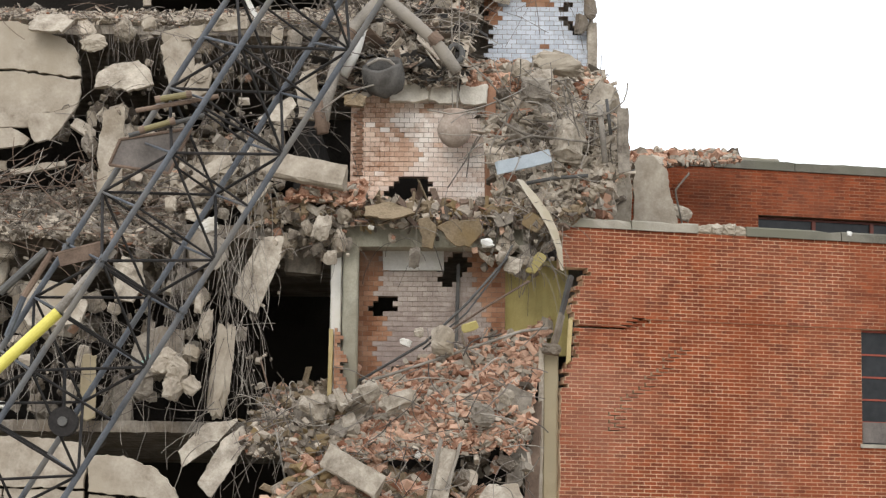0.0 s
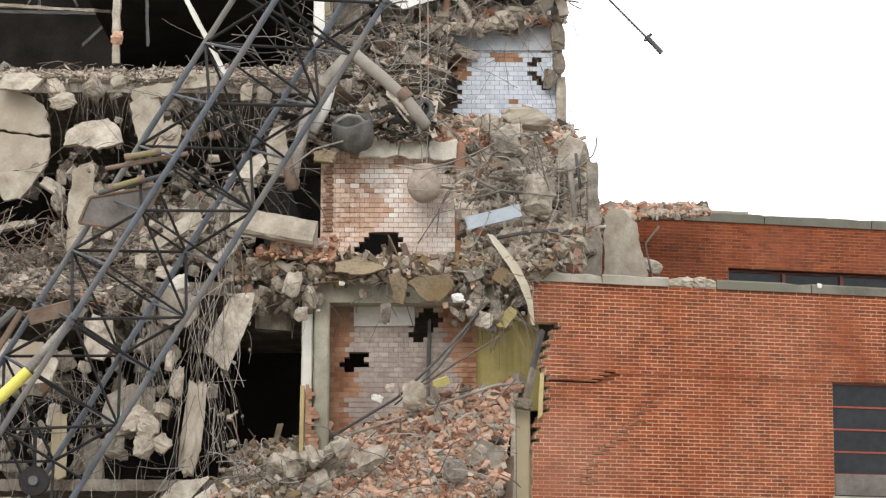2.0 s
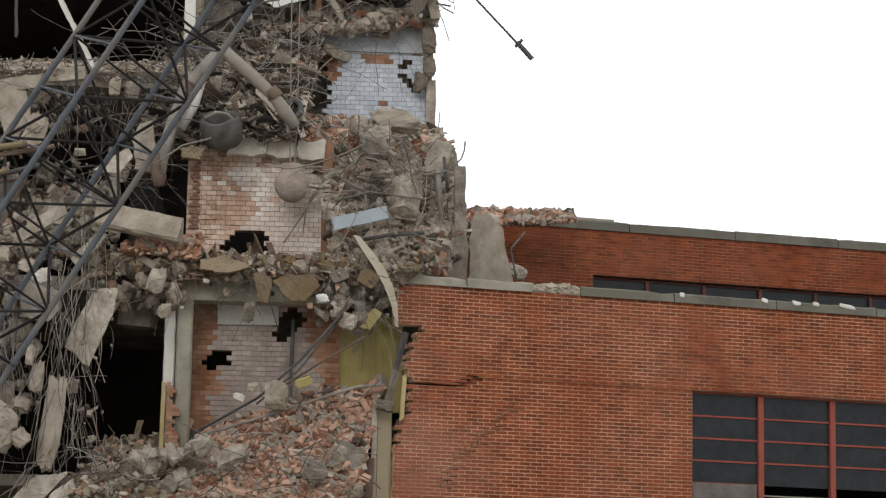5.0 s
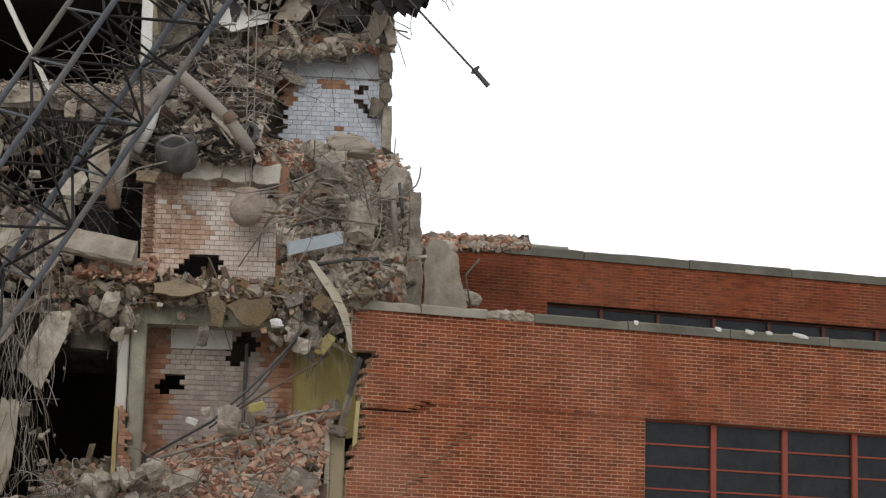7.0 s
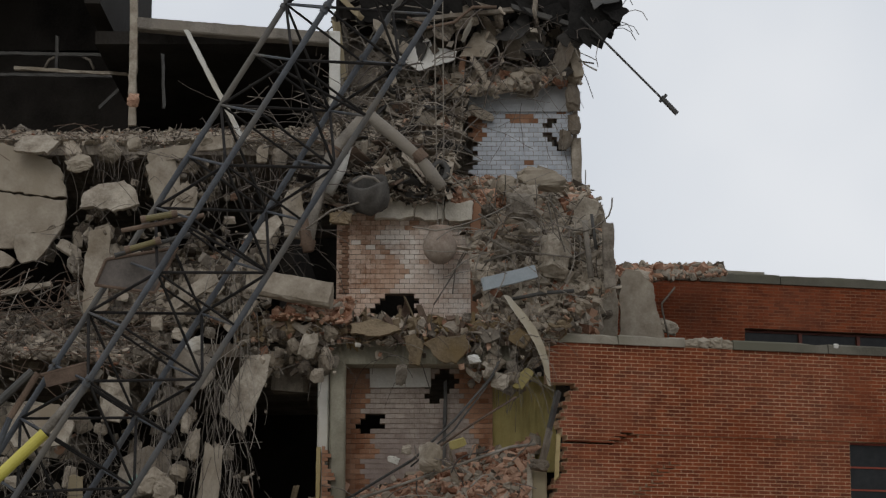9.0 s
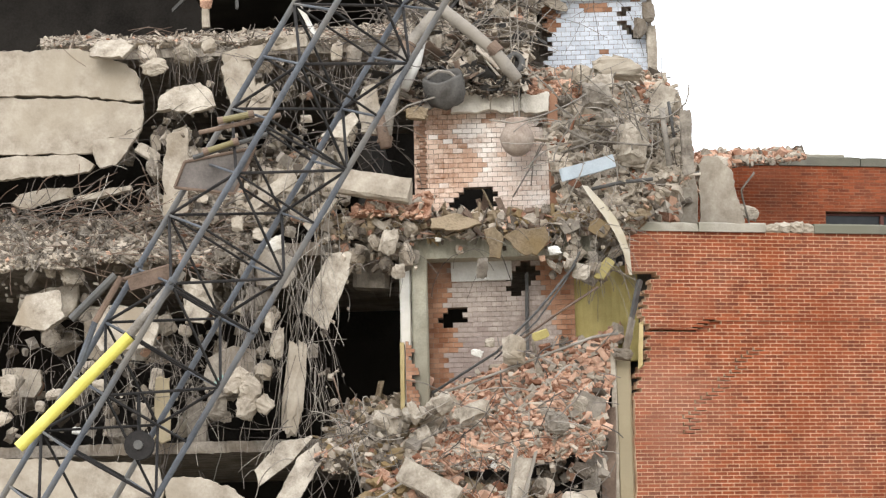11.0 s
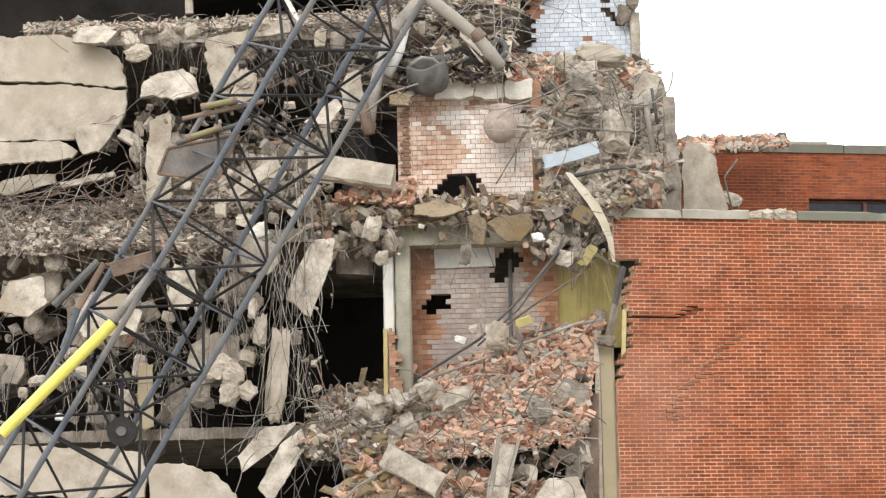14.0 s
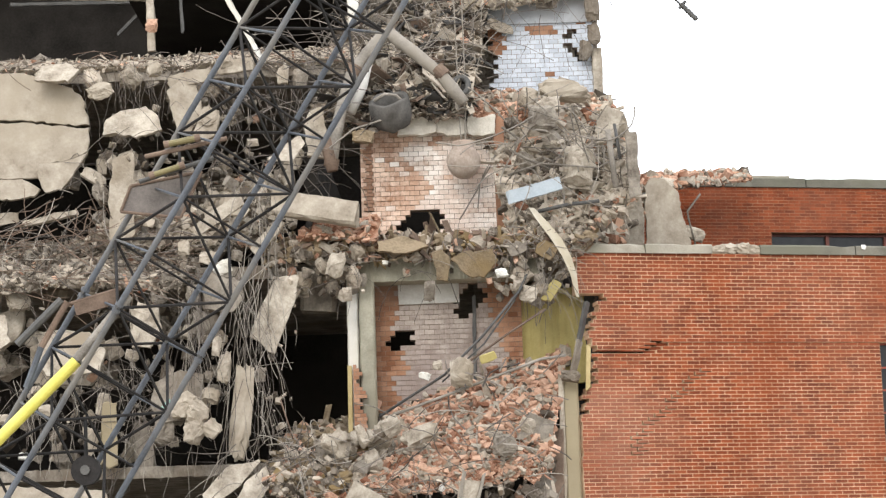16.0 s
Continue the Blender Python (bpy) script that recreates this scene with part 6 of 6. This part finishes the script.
so.add([tuple(q + deep * d) for d in (-0.012, 0.012) for q in quad], [(0, 1, 2, 3), (7, 6, 5, 4), (0, 4, 5, 1), (1, 5, 6, 2), (2, 6, 7, 3), (3, 7, 4, 0)])
screen = part("walkway_screen", so, MESHSTEEL, boom, "dull brown-grey steel walkway screen")
for i in range(4):
    rod(screen, "screen_rim", quad[i] - deep * 0.02, quad[(i + 1) % 4] - deep * 0.02, 0.024, PLATE, 6).location = (0, 0, 0)
so = Soup()
so.box((-5.74, 35.3, 6.93), (0.62, 0.05, 0.22), turn(0, -14, 0))
part("bracket_plate", so, PLATE, boom, "rusty brown steel plate")
rod(boom, "bracket_arm", Vector((-6.14, 35.25, 6.95)), Vector((-6.52, 35.25, 6.3)), 0.05, PLATE, 8)
rod(boom, "bracket_arm", Vector((-6.52, 35.25, 6.3)), Vector((-6.74, 35.25, 5.72)), 0.05, BOOMSTEEL, 8)
rod(boom, "bracket_arm", Vector((-6.22, 35.25, 6.98)), Vector((-6.87, 35.25, 6.35)), 0.06, DARKSTEEL, 8)
wheel = rod(boom, "sheave", Vector((-5.87, 35.1, 4.5)), Vector((-5.87, 35.26, 4.5)), 0.21, LACING, 20)
rod(wheel, "hub", Vector((-5.87, 35.05, 4.5)), Vector((-5.87, 35.31, 4.5)), 0.07, DARKSTEEL, 10).location = (0, 0, 0)
rod(boom, "sheave_bracket", Vector((-5.87, 35.18, 4.5)), Vector((-5.95, 35.6, 5.3)), 0.03, LACING, 6)
rod(boom, "stay_tube", Vector((-5.97, 35.0, 6.08)), Vector((-5.20, 35.0, 6.97)), 0.07, PIPE, 12)
rod(boom, "yellow_tube", Vector((-7.57, 35.0, 4.5)), Vector((-5.97, 35.0, 6.05)), 0.085, YELLOW, 14)

# ---- wrecking ball ----
x, z = (-0.46, 10.67)
ball = thing("wrecking_ball", "dusty pear-shaped steel wrecking ball on ropes", "wrecking ball", at=(x, 44.4, z))
so = Soup()
prof = [(0.001, -0.32), (0.12, -0.3), (0.22, -0.23), (0.29, -0.12), (0.315, 0.0), (0.295, 0.11), (0.24, 0.2), (0.2, 0.27), (0.21, 0.33), (0.2, 0.37), (0.001, 0.37)]
so.add([(r * math.cos(a * math.pi / 12), r * math.sin(a * math.pi / 12), h) for r, h in prof for a in range(24)],
       [(j * 24 + i, j * 24 + (i + 1) % 24, j * 24 + 24 + (i + 1) % 24, j * 24 + 24 + i) for j in range(len(prof) - 1) for i in range(24)])
part("ball", so, BALLSTEEL, ball, smooth=True).location = (0, 0, 0)
for e in (-0.06, 0.07):
    so = Soup()
    so.tube([(e * 0.6, 0, 0.36), (e, 0, 1.35)], 0.014, 6)
    part("sling", so, PIPE, ball).location = (0, 0, 0)
    so = Soup()
    so.tube([(e, 0, 1.5), (e * 1.6 - 0.1, -0.4, 9.0)], 0.012, 6)
    part("hoist_rope", so, PIPE, ball).location = (0, 0, 0)
so = Soup()
so.tube([(0.13 * math.sin(a * math.pi / 8), 0.04 * math.cos(a * math.pi / 8), 1.42 + 0.17 * math.cos(a * math.pi / 8)) for a in range(17)], 0.06, 8, caps=False)
part("tyre_ring", so, DARKSTEEL, ball, "black rubber ring", smooth=True).location = (0, 0, 0)
